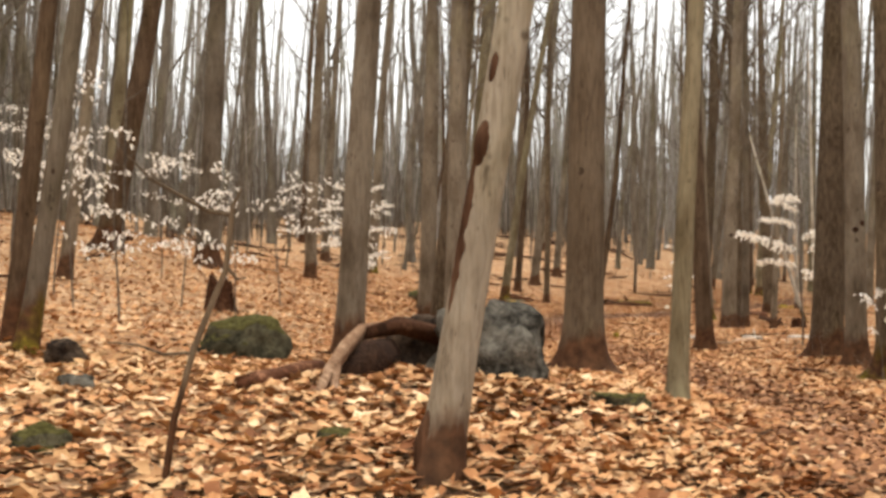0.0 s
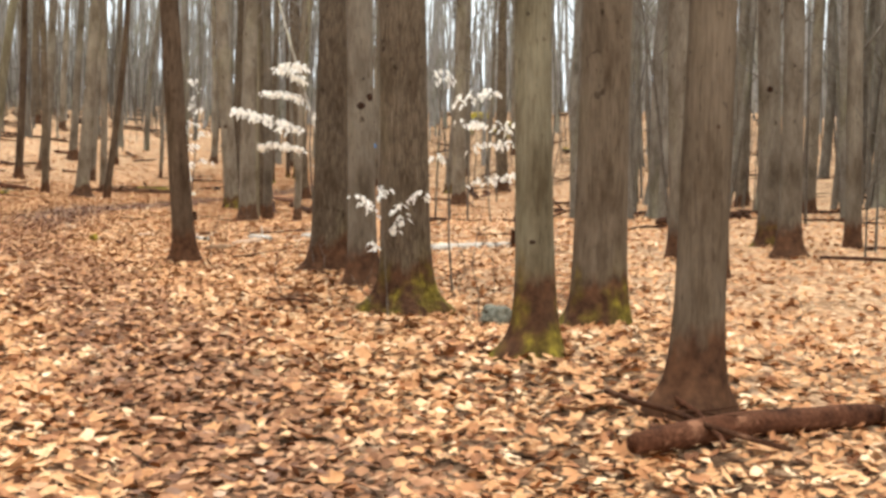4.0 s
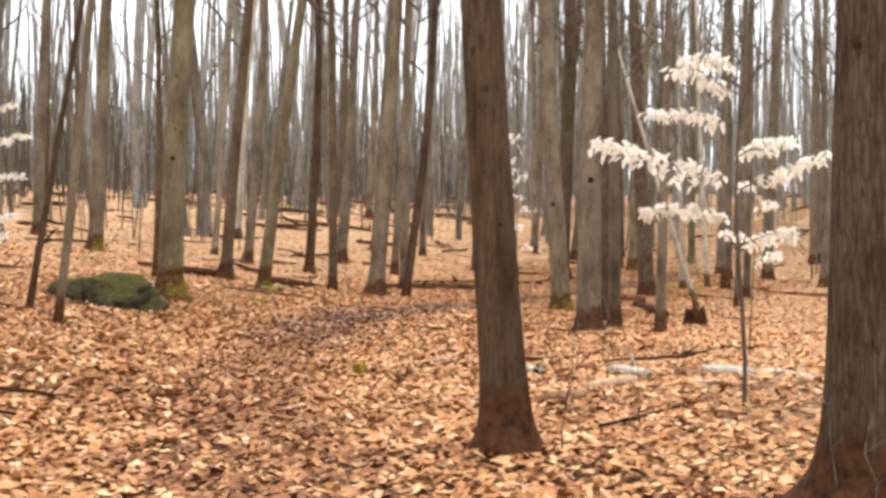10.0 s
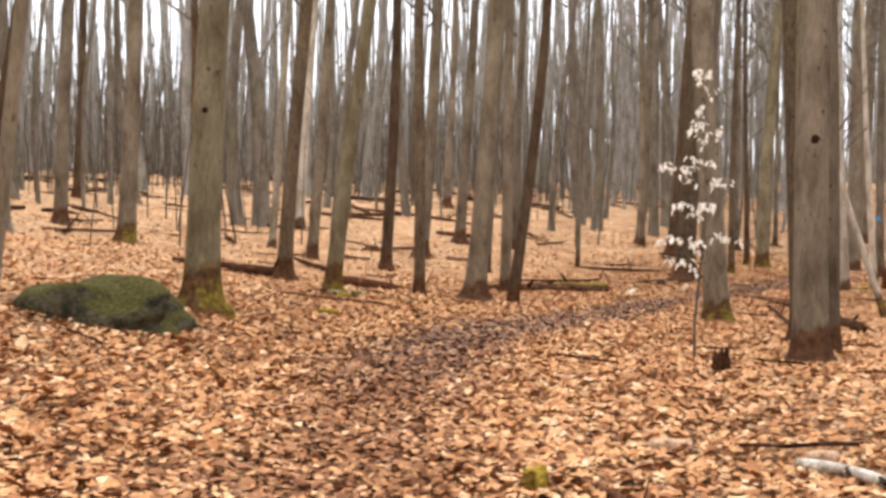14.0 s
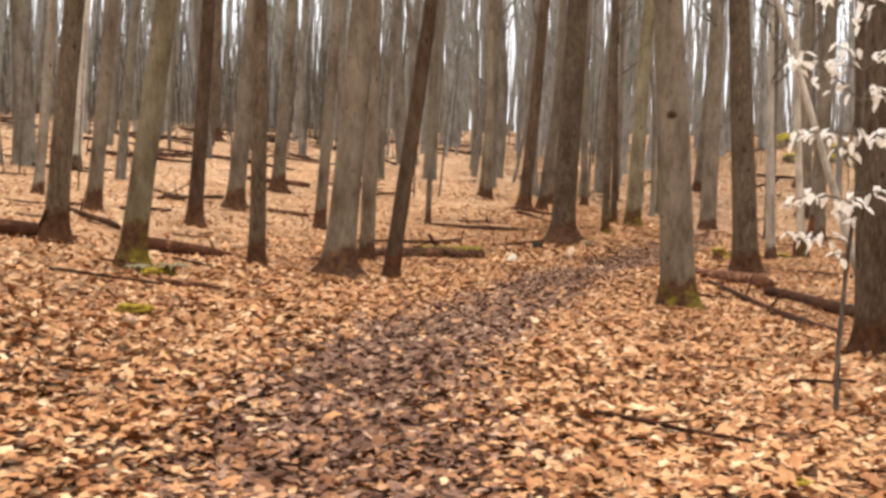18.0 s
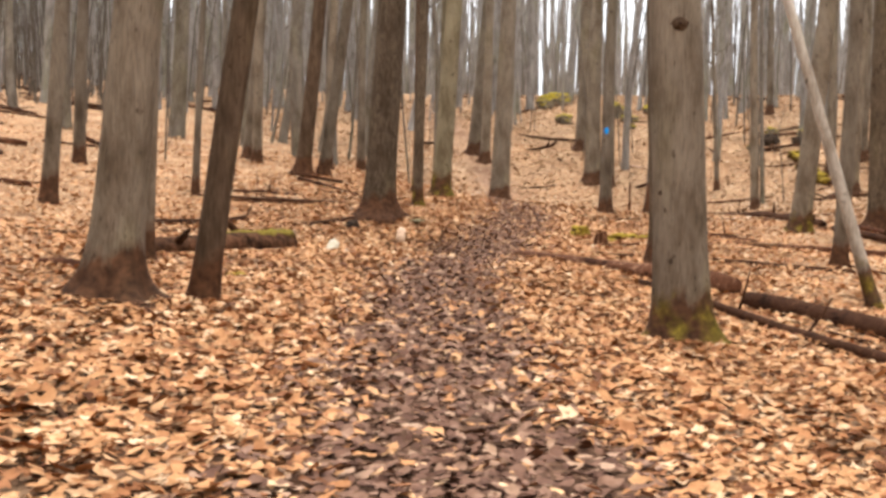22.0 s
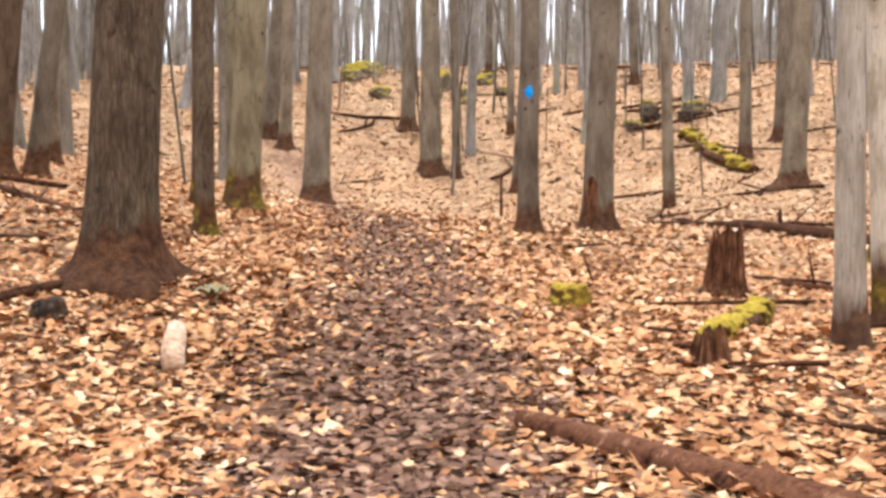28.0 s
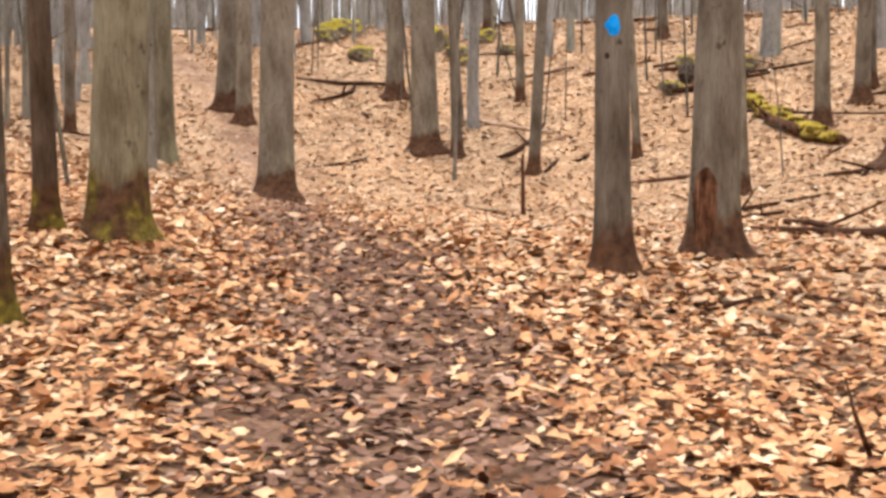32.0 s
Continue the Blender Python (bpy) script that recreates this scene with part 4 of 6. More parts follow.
# ---- logs and sticks ----
def log(name, x1, y1, x2, y2, r1, r2, mat, label, lift=0.55, seed=0, stubs=0, bow=0.05):
    random.seed(seed + int(x1 * 10))
    length = math.hypot(x2 - x1, y2 - y1)
    n = max(5, int(length / 0.2))
    ax, ay = -(y2 - y1) / length, (x2 - x1) / length
    base = Vector((x1, y1, ground(x1, y1)))
    verts, faces, pts, rr = [], [], [], []
    z1, z2 = ground(x1, y1) + r1 * lift, ground(x2, y2) + r2 * lift
    for i in range(n + 1):
        s = i / n
        x, y = x1 + (x2 - x1) * s, y1 + (y2 - y1) * s
        w = bow * length * 0.12 * math.sin(s * 5 + seed)
        r = r1 + (r2 - r1) * s
        z = max(0.55 * (z1 + (z2 - z1) * s) + 0.45 * (ground(x, y) + r * lift), ground(x, y) + r * 0.15)
        pts.append(Vector((x + ax * w, y + ay * w, z)) - base)
        rr.append(r * (1 + 0.12 * noise.noise((s * length * 1.3, seed, 0))))
    rr[0] *= 0.72
    rr[-1] *= 0.75
    tube(verts, faces, pts, rr, 12, cap=True, wob=0.05)
    root = new(name, mesh_from(name, verts, faces, mat))
    root.matrix_world = Matrix.Translation(base)
    for k in range(stubs):
        i = random.randint(1, n - 1)
        t = random.uniform(0.3, 2.8)
        d = Vector((ax * math.cos(t), ay * math.cos(t), abs(math.sin(t)) + 0.1)).normalized()
        ln = random.uniform(0.12, 0.4)
        v2, f2 = [], []
        tube(v2, f2, [pts[i] + d * rr[i] * 0.6, pts[i] + d * (rr[i] + ln * 0.6), pts[i] + d * (rr[i] + ln) + Vector((0, 0, 0.03))], [rr[i] * 0.35, rr[i] * 0.25, rr[i] * 0.12], 6, cap=True)
        part("branch_stub", mesh_from("branch_stub", v2, f2, mat), root)
    return tagged(root, label, "log" if max(r1, r2) > 0.04 else "branch")


BROWN = "fallen brown log half sunk in leaves"
log("log", 5.18, 10.82, 7.0, 11.26, 0.07, 0.075, LOG_BARK, "fallen reddish-brown log at the foot of two trees", seed=1)
log("log", 8.6, 24.1, 9.95, 23.3, 0.09, 0.085, BIRCH_LOG, "pale fallen birch log on the leaves", seed=2)
log("log", 6.16, 27.55, 6.74, 27.95, 0.068, 0.07, PALE_WOOD, "pale barkless log piece among birch logs", lift=0.95, seed=3)
log("log", 6.8, 29.3, 7.02, 28.5, 0.064, 0.062, BIRCH_LOG, "pale broken birch log with dark patches", lift=0.9, seed=30, stubs=1)
log("log", 7.65, 28.6, 7.99, 27.93, 0.07, 0.066, BIRCH_LOG, "short piece of white birch log", lift=0.95, seed=4)
log("log", 7.2, 27.66, 7.56, 27.28, 0.05, 0.05, PALE_WOOD, "short piece of pale split log", lift=0.8, seed=44)
log("log", 8.14, 28.2, 8.4, 26.95, 0.07, 0.065, BIRCH_LOG, "short piece of white birch log", seed=5)
log("log", 5.57, 26.8, 6.02, 26.97, 0.075, 0.068, OLD_WOOD, "short brown rotting log piece", lift=0.85, seed=45)
log("branch", 5.74, 24.91, 7.39, 27.25, 0.014, 0.01, ROTTEN, "thin dark fallen branch on the leaves", lift=2.0, seed=46, stubs=1, bow=0.2)
log("branch", 7.96, 30.73, 10.11, 33.75, 0.018, 0.012, ROTTEN, "thin dark fallen branch on the leaves", lift=1.5, seed=47, stubs=1, bow=0.2)
log("log", -1.2, 48.6, 1.15, 49.65, 0.12, 0.14, ROTTEN, "dark reddish rotting log lying behind the trees", seed=6, stubs=1)
log("log", 2.2, 50.05, 3.5, 50.5, 0.15, 0.07, LOG_BARK, "reddish-brown log breaking up behind the trees", seed=7, stubs=1, bow=0.3)
log("log", 3.58, 50.35, 4.02, 50.72, 0.04, 0.035, ROTTEN, "short dark piece of a broken log", seed=71)
log("log", 4.1, 50.75, 5.15, 51.1, 0.065, 0.085, LOG_BARK, "reddish-brown end piece of a broken log", seed=72, bow=0.3)
mossy = log("log", 5.4, 52.0, 8.95, 56.2, 0.15, 0.22, MOSSY_LOG, "thick rotting log with moss on top", seed=8, stubs=2, bow=0.12)
log("log", 0.7, 56.8, 1.7, 53.6, 0.05, 0.06, ROTTEN, "dark fallen log on the rising ground", seed=73, stubs=1, bow=0.2)
log("log", 2.35, 61.6, 4.0, 63.7, 0.05, 0.06, ROTTEN, "dark fallen log on the rising ground", seed=74, stubs=1, bow=0.2)
log("log", 5.0, 61.9, 6.05, 62.0, 0.07, 0.05, LOG_BARK, "short brown log on the rising ground", seed=75)
log("log", 9.2, 63.3, 12.0, 65.1, 0.045, 0.05, ROTTEN, "thin fallen log among other branches", seed=76, stubs=1, bow=0.2)
log("log", 5.0, 69.3, 6.9, 69.2, 0.08, 0.07, LOG_BARK, "dark fallen log on the rising ground", seed=77, stubs=1)
log("log", 12.3, 55.5, 12.4, 50.4, 0.075, 0.16, PEELED_LOG, "long fallen brown log pointing to the footpath", seed=9, stubs=0, bow=0.25)
log("log", 12.2, 49.7, 12.0, 46.0, 0.12, 0.14, ROTTEN, BROWN, seed=10, stubs=1)
log("log", 10.3, 63.9, 13.5, 64.3, 0.07, 0.05, ROTTEN, "thin fallen log among other branches", seed=11, stubs=3)
log("log", 13.1, 68.0, 13.6, 63.9, 0.06, 0.05, ROTTEN, "thin fallen log among other branches", seed=12, stubs=2)
log("log", 9.0, 62.8, 12.6, 63.0, 0.05, 0.06, ROTTEN, "thin fallen log among other branches", seed=13)
log("log", 22.9, 60.2, 22.0, 56.8, 0.09, 0.08, ROTTEN, BROWN, seed=14, stubs=1)
log("log", 18.2, 56.4, 20.2, 55.2, 0.06, 0.07, LOG_BARK, BROWN, seed=15)
log("log", 24.6, 67.5, 24.6, 65.2, 0.05, 0.07, ROTTEN, BROWN, seed=16)
log("log", 24.7, 65.1, 23.2, 60.8, 0.11, 0.12, ROTTEN, "thick brown log on the slope", seed=17, stubs=2)
log("log", 19.25, 62.6, 19.15, 60.4, 0.05, 0.045, OLD_WOOD, "log nearly buried by fallen leaves", lift=0.0, seed=18)
log("log", -1.32, 8.05, -0.82, 9.05, 0.05, 0.055, LOG_BARK, "short brown log leaning to a boulder", seed=19)
log("log", 11.85, 51.4, 10.55, 44.5, 0.04, 0.06, ROTTEN, "thin fallen trunk in the leaves", seed=20, stubs=2)
log("log", 15.0, 28.2, 20.2, 33.0, 0.12, 0.1, ROTTEN, "dark fallen log between far trees", seed=21, stubs=2)
log("log", 7.2, 36.3, 6.75, 36.25, 0.05, 0.045, ROTTEN, "short dark broken branch end", seed=22)
log("branch", 7.76, 18.6, 9.4, 19.6, 0.03, 0.02, ROTTEN, "dark fallen branch in the leaves", seed=23)
log("branch", 2.0, 19.2, 3.1, 19.2, 0.02, 0.016, ROTTEN, "thin dark stick beside the footpath", seed=24)
log("branch", 3.6, 43.7, 3.95, 42.1, 0.016, 0.022, ROTTEN, "thin dark stick beside the footpath", seed=25)
log("branch", 3.8, 44.9, 3.9, 41.9, 0.015, 0.02, ROTTEN, "thin dark stick beside the footpath", seed=26)
log("branch", -1.9, 5.35, -1.2, 5.6, 0.022, 0.02, LOG_BARK, "brown stick in the leaves", seed=27)
log("branch", 13.2, 54.4, 16.2, 52.3, 0.035, 0.05, ROTTEN, "fallen branch beside a long log", seed=28)
log("branch", 11.6, 47.3, 8.9, 42.9, 0.03, 0.04, ROTTEN, "fallen branch in the leaves", seed=29)
log("branch", 16.3, 58.6, 18.4, 58.0, 0.018, 0.022, ROTTEN, "thin dark branch near a stump", seed=30)
log("branch", 12.1, 59.0, 12.5, 58.3, 0.02, 0.012, ROTTEN, "dark stick at the foot of a tree", seed=31)
log("branch", 20.2, 64.3, 22.8, 63.2, 0.025, 0.03, ROTTEN, "dark branch between two trees", seed=32)
log("branch", 10.7, 59.75, 11.85, 60.4, 0.03, 0.04, ROTTEN, "dark root-like branch at the foot of a tree", seed=33)
log("branch", 12.35, 60.3, 12.62, 59.7, 0.035, 0.02, ROTTEN, "dark root-like branch at the foot of a tree", seed=34)
log("log", 14.1, 55.85, 16.45, 57.4, 0.04, 0.065, MOSSY_LOG, "rotten log overgrown with yellow moss", lift=0.2, seed=39)
log("branch", 12.75, 61.2, 12.63, 59.74, 0.035, 0.02, ROTTEN, "crooked dark branch on the leaves", seed=61, bow=0.6)
log("log", 13.3, 63.2, 14.25, 63.7, 0.045, 0.04, ROTTEN, "thin fallen log among other branches", seed=62)
log("log", 13.9, 65.0, 14.75, 65.4, 0.05, 0.045, ROTTEN, "thin fallen log among other branches", seed=63)
log("log", 24.7, 65.6, 23.9, 62.6, 0.08, 0.1, ROTTEN, "fallen log on the slope", seed=35)
log("log", 2.4, 44.68, 3.1, 44.6, 0.045, 0.04, LOG_BARK, "short brown log in the leaves", seed=36)
log("branch", 3.6, 43.7, 3.95, 42.2, 0.014, 0.02, ROTTEN, "thin dark stick beside the footpath", seed=37)
for i, (x1, y1, x2, y2) in enumerate([(31.5, 76.4, 33.2, 74.6), (39.0, 80.5, 41.0, 78.6), (37.5, 84.5, 39.6, 83.6), (38.5, 75.5, 40.2, 73.6), (36.0, 86.0, 38.0, 85.4)]):
    log("log", x1, y1, x2, y2, 0.03 + 0.01 * (i % 3), 0.05, ROTTEN if i % 2 else LOG_BARK, "fallen log on the hillside", seed=40 + i, stubs=2, bow=0.3)


log("log", 47.29, 87.46, 46.80, 84.72, 0.06, 0.048, ROTTEN, "dark rotting fallen branch half buried in leaves", lift=0.4, seed=100, stubs=1, bow=0.5)
log("log", 37.39, 80.92, 38.07, 80.09, 0.07, 0.056, ROTTEN, "dark rotting fallen branch half buried in leaves", lift=0.4, seed=101, stubs=1, bow=0.3)
log("branch", 36.63, 79.89, 37.24, 73.14, 0.03, 0.024, ROTTEN, "dark rotting fallen branch half buried in leaves", lift=0.4, seed=102, stubs=1, bow=0.5)
log("branch", 37.20, 73.11, 36.48, 70.49, 0.03, 0.024, OLD_WOOD, "weathered grey-brown branch on leaves", lift=0.4, seed=103, stubs=1, bow=0.3)
log("branch", 31.48, 72.65, 34.93, 73.33, 0.035, 0.028, LOG_BARK, "reddish-brown fallen branch lying on leaves", lift=0.4, seed=104, stubs=1, bow=0.5)
log("log", 42.24, 76.71, 43.30, 76.37, 0.06, 0.048, LOG_BARK, "reddish-brown fallen branch lying on leaves", lift=0.4, seed=105, stubs=1, bow=0.3)
log("branch", 39.27, 80.49, 43.80, 80.63, 0.03, 0.024, ROTTEN, "dark rotting fallen branch half buried in leaves", lift=0.4, seed=106, stubs=1, bow=0.5)
log("log", 32.76, 83.99, 33.42, 82.70, 0.05, 0.04, PALE_WOOD, "pale barkless branch lying among leaves", lift=0.4, seed=107, stubs=1, bow=0.3)
log("branch", 26.49, 81.32, 28.72, 82.28, 0.035, 0.028, ROTTEN, "dark rotting fallen branch half buried in leaves", lift=0.4, seed=108, stubs=1, bow=0.5)
log("branch", 26.50, 69.69, 25.57, 65.71, 0.03, 0.024, LOG_BARK, "reddish-brown fallen branch lying on leaves", lift=0.4, seed=109, stubs=1, bow=0.3)
log("log", 19.17, 59.76, 18.95, 58.04, 0.05, 0.04, LOG_BARK, "reddish-brown fallen branch lying on leaves", lift=0.4, seed=110, stubs=1, bow=0.5)
log("branch", 14.40, 65.26, 15.91, 67.86, 0.02, 0.016, ROTTEN, "dark rotting fallen branch half buried in leaves", lift=0.4, seed=111, stubs=0, bow=0.3)
log("branch", 40.72, 81.87, 40.29, 79.71, 0.035, 0.028, ROTTEN, "dark rotting fallen branch half buried in leaves", lift=0.4, seed=112, stubs=1, bow=0.5)
log("branch", 36.68, 83.09, 35.97, 81.10, 0.035, 0.028, ROTTEN, "dark rotting fallen branch half buried in leaves", lift=0.4, seed=113, stubs=1, bow=0.3)
log("branch", 10.25, 63.38, 14.18, 66.37, 0.04, 0.032, ROTTEN, "dark rotting fallen branch half buried in leaves", lift=0.4, seed=114, stubs=1, bow=0.5)
log("log", 13.28, 69.40, 14.45, 68.55, 0.05, 0.04, ROTTEN, "dark rotting fallen branch half buried in leaves", lift=0.4, seed=115, stubs=1, bow=0.3)
log("log", 10.50, 65.07, 13.25, 66.86, 0.045, 0.036, LOG_BARK, "reddish-brown fallen branch lying on leaves", lift=0.4, seed=116, stubs=1, bow=0.5)
log("branch", 10.17, 59.72, 12.00, 60.52, 0.025, 0.02, ROTTEN, "dark rotting fallen branch half buried in leaves", lift=0.4, seed=117, stubs=0, bow=0.3)
log("log", 15.47, 58.98, 17.02, 60.03, 0.045, 0.036, MOSSY_LOG, "small rotten log with yellow moss", lift=0.4, seed=118, stubs=1, bow=0.5)
log("log", 37.59, 79.61, 38.38, 78.82, 0.05, 0.04, ROTTEN, "dark rotting fallen branch half buried in leaves", lift=0.4, seed=119, stubs=1, bow=0.3)
log("branch", 22.84, 60.67, 23.37, 60.17, 0.04, 0.032, ROTTEN, "dark rotting fallen branch half buried in leaves", lift=0.4, seed=120, stubs=1, bow=0.5)
log("branch", 18.39, 57.95, 19.71, 56.81, 0.03, 0.024, OLD_WOOD, "weathered grey-brown branch on leaves", lift=0.4, seed=121, stubs=1, bow=0.3)
log("branch", 7.27, 46.80, 7.33, 46.37, 0.012, 0.01, ROTTEN, "dark rotting fallen branch half buried in leaves", lift=0.4, seed=122, stubs=0, bow=0.5)
log("branch", 7.55, 44.95, 7.48, 44.43, 0.012, 0.01, LOG_BARK, "reddish-brown fallen branch lying on leaves", lift=0.4, seed=123, stubs=0, bow=0.3)
log("branch", 4.55, 44.90, 4.94, 45.48, 0.014, 0.011, ROTTEN, "dark rotting fallen branch half buried in leaves", lift=0.4, seed=124, stubs=0, bow=0.5)
log("branch", 4.01, 44.39, 4.36, 44.66, 0.014, 0.011, LOG_BARK, "reddish-brown fallen branch lying on leaves", lift=0.4, seed=125, stubs=0, bow=0.3)
log("log", 34.21, 95.77, 38.03, 98.35, 0.08, 0.064, ROTTEN, "dark rotting fallen branch half buried in leaves", lift=0.4, seed=126, stubs=1, bow=0.5)
log("branch", 3.74, 52.59, 5.83, 55.81, 0.04, 0.032, ROTTEN, "dark rotting fallen branch half buried in leaves", lift=0.4, seed=127, stubs=1, bow=0.3)
log("log", 2.39, 74.15, 3.56, 74.96, 0.07, 0.056, ROTTEN, "dark rotting fallen branch half buried in leaves", lift=0.4, seed=128, stubs=1, bow=0.5)
log("branch", 4.98, 62.02, 6.29, 62.50, 0.03, 0.024, LOG_BARK, "reddish-brown fallen branch lying on leaves", lift=0.4, seed=129, stubs=1, bow=0.3)
log("branch", 1.95, 61.43, 2.97, 62.33, 0.03, 0.024, ROTTEN, "dark rotting fallen branch half buried in leaves", lift=0.4, seed=130, stubs=1, bow=0.5)
log("log", 5.96, 69.89, 6.86, 69.84, 0.05, 0.04, ROTTEN, "dark rotting fallen branch half buried in leaves", lift=0.4, seed=131, stubs=1, bow=0.3)
log("branch", -1.93, 34.53, -1.39, 36.09, 0.03, 0.024, ROTTEN, "dark rotting fallen branch half buried in leaves", lift=0.4, seed=132, stubs=1, bow=0.5)
log("branch", -3.04, 40.15, -2.37, 41.32, 0.04, 0.032, ROTTEN, "dark rotting fallen branch half buried in leaves", lift=0.4, seed=133, stubs=1, bow=0.3)
log("branch", -5.15, 54.30, -3.54, 57.94, 0.04, 0.032, ROTTEN, "dark rotting fallen branch half buried in leaves", lift=0.4, seed=134, stubs=1, bow=0.5)
log("log", 1.19, 73.01, 4.25, 74.62, 0.05, 0.04, ROTTEN, "dark rotting fallen branch half buried in leaves", lift=0.4, seed=135, stubs=1, bow=0.3)
log("branch", 8.37, 68.43, 11.89, 73.14, 0.04, 0.032, ROTTEN, "dark rotting fallen branch half buried in leaves", lift=0.4, seed=136, stubs=1, bow=0.5)
log("branch", 10.00, 65.27, 12.55, 65.22, 0.03, 0.024, ROTTEN, "dark rotting fallen branch half buried in leaves", lift=0.4, seed=137, stubs=1, bow=0.3)
log("log", 5.76, 30.65, 6.13, 29.75, 0.045, 0.036, BIRCH_LOG, "pale birch branch with dark patches", lift=0.4, seed=138, stubs=1, bow=0.5)
log("branch", 4.31, 29.97, 4.48, 28.97, 0.03, 0.024, LOG_BARK, "reddish-brown fallen branch lying on leaves", lift=0.4, seed=139, stubs=1, bow=0.3)
log("branch", 8.87, 17.66, 9.45, 17.21, 0.02, 0.016, ROTTEN, "dark rotting fallen branch half buried in leaves", lift=0.4, seed=140, stubs=0, bow=0.5)
log("branch", 5.25, 13.42, 5.7, 13.85, 0.016, 0.013, LOG_BARK, "reddish-brown fallen branch lying on leaves", lift=0.4, seed=141, stubs=0, bow=0.3)
log("log", 21.02, 47.49, 22.25, 47.62, 0.05, 0.04, ROTTEN, "dark rotting fallen branch half buried in leaves", lift=0.4, seed=142, stubs=1, bow=0.5)
log("log", 13.22, 65.76, 13.31, 64.12, 0.06, 0.048, LOG_BARK, "reddish-brown fallen branch lying on leaves", lift=0.4, seed=143, stubs=1, bow=0.3)
log("log", 23.85, 60.70, 22.70, 57.61, 0.07, 0.056, LOG_BARK, "reddish-brown fallen branch lying on leaves", lift=0.4, seed=144, stubs=1, bow=0.5)
log("log", 18.43, 56.45, 19.82, 55.78, 0.06, 0.048, OLD_WOOD, "weathered grey-brown branch on leaves", lift=0.4, seed=145, stubs=1, bow=0.3)
log("log", 6.82, 58.14, 9.64, 60.43, 0.06, 0.048, ROTTEN, "dark rotting fallen branch half buried in leaves", lift=0.4, seed=146, stubs=1, bow=0.5)
log("branch", -0.63, 18.80, 0.29, 19.15, 0.03, 0.024, PALE_WOOD, "pale barkless branch lying among leaves", lift=0.4, seed=147, stubs=1, bow=0.3)
log("branch", 0.23, 12.63, 0.78, 14.11, 0.03, 0.024, LOG_BARK, "reddish-brown fallen branch lying on leaves", lift=0.4, seed=148, stubs=1, bow=0.5)
log("branch", 7.46, 20.16, 8.06, 18.76, 0.02, 0.016, ROTTEN, "dark rotting fallen branch half buried in leaves", lift=0.4, seed=149, stubs=0, bow=0.3)
log("branch", -4.04, 56.75, -2.72, 58.78, 0.04, 0.032, ROTTEN, "dark rotting fallen branch half buried in leaves", lift=0.4, seed=150, stubs=1, bow=0.5)


def moss_coat(root, x1, y1, x2, y2, r1, r2):
    """A ragged mat of moss along the top of a lying log."""
    v, f, n, m = [], [], 26, 9
    base = root.matrix_world.translation
    ax, ay = y1 - y2, x2 - x1
    k = math.hypot(ax, ay)
    for i in range(n + 1):
        s = i / n
        x, y, r = x1 + (x2 - x1) * s, y1 + (y2 - y1) * s, (r1 + (r2 - r1) * s)
        wide = 1.0 + 0.5 * noise.noise((s * 7, 3.1, 0))
        for j in range(m):
            a = (j / (m - 1) - 0.5) * 2 * wide
            rr = r * (1.05 + 0.2 * noise.noise((s * 16, j * 0.5, 2.2)) - (0.2 if j in (0, m - 1) else 0.0))
            v.append(Vector((x + ax / k * math.sin(a) * rr, y + ay / k * math.sin(a) * rr, ground(x, y) + r * 0.55 + math.cos(a) * rr)) - base)
    for i in range(n):
        for j in range(m - 1):
            q = i * m + j
            f.append((q, q + 1, q + m + 1, q + m))
    part("moss", mesh_from("moss", v, f, LOG_MOSS), root, "dull yellow-green moss")


moss_coat(mossy, 7.25, 54.2, 8.85, 56.08, 0.18, 0.22)


def mossy_trunk():
    """A fallen trunk on the slope under a thick coat of moss, with broken branches."""
    x1, y1, x2, y2 = 37.7, 78.8, 34.9, 73.7
    trunk = log("log", x1, y1, x2, y2, 0.1, 0.15, MOSSY_LOG, "fallen trunk thickly overgrown with yellow-green moss", seed=90, stubs=3, bow=0.4)
    for k in range(9):
        u = (k + 0.4) / 9
        x, y = x1 + (x2 - x1) * u, y1 + (y2 - y1) * u
        pad = part("moss_pad", blob("moss_pad", 0.42 + 0.16 * math.sin(k * 2.3), 0.26 + 0.07 * math.cos(k * 1.9), 0.17 + 0.07 * math.sin(k * 3.1), 40.0 + k, MOSS, 0.35, 3), trunk, "cushion of yellow-green moss")
        pad.matrix_basis = pose(x - x1, y - y1, ground(x, y) - ground(x1, y1) + 0.16, 0, 0, 68 + 12 * math.sin(k * 2.7))


mossy_trunk()


log("branch", 32.7, 83.8, 33.7, 81.2, 0.05, 0.035, PALE_WOOD, "bleached branch lying on the slope", lift=1.0, seed=151, stubs=1, bow=0.3)
log("branch", 37.2, 80.6, 39.4, 79.2, 0.06, 0.04, ROTTEN, "dark branch lying over a heap of stones", lift=3.0, seed=152, stubs=2, bow=0.3)
log("branch", 38.3, 82.2, 40.2, 80.3, 0.06, 0.04, LOG_BARK, "brown branch lying over a heap of stones", lift=4.0, seed=153, stubs=2, bow=0.3)
log("branch", 38.9, 83.0, 41.2, 81.4, 0.05, 0.04, ROTTEN, "dark branch lying on the slope", lift=2.0, seed=154, stubs=1, bow=0.3)


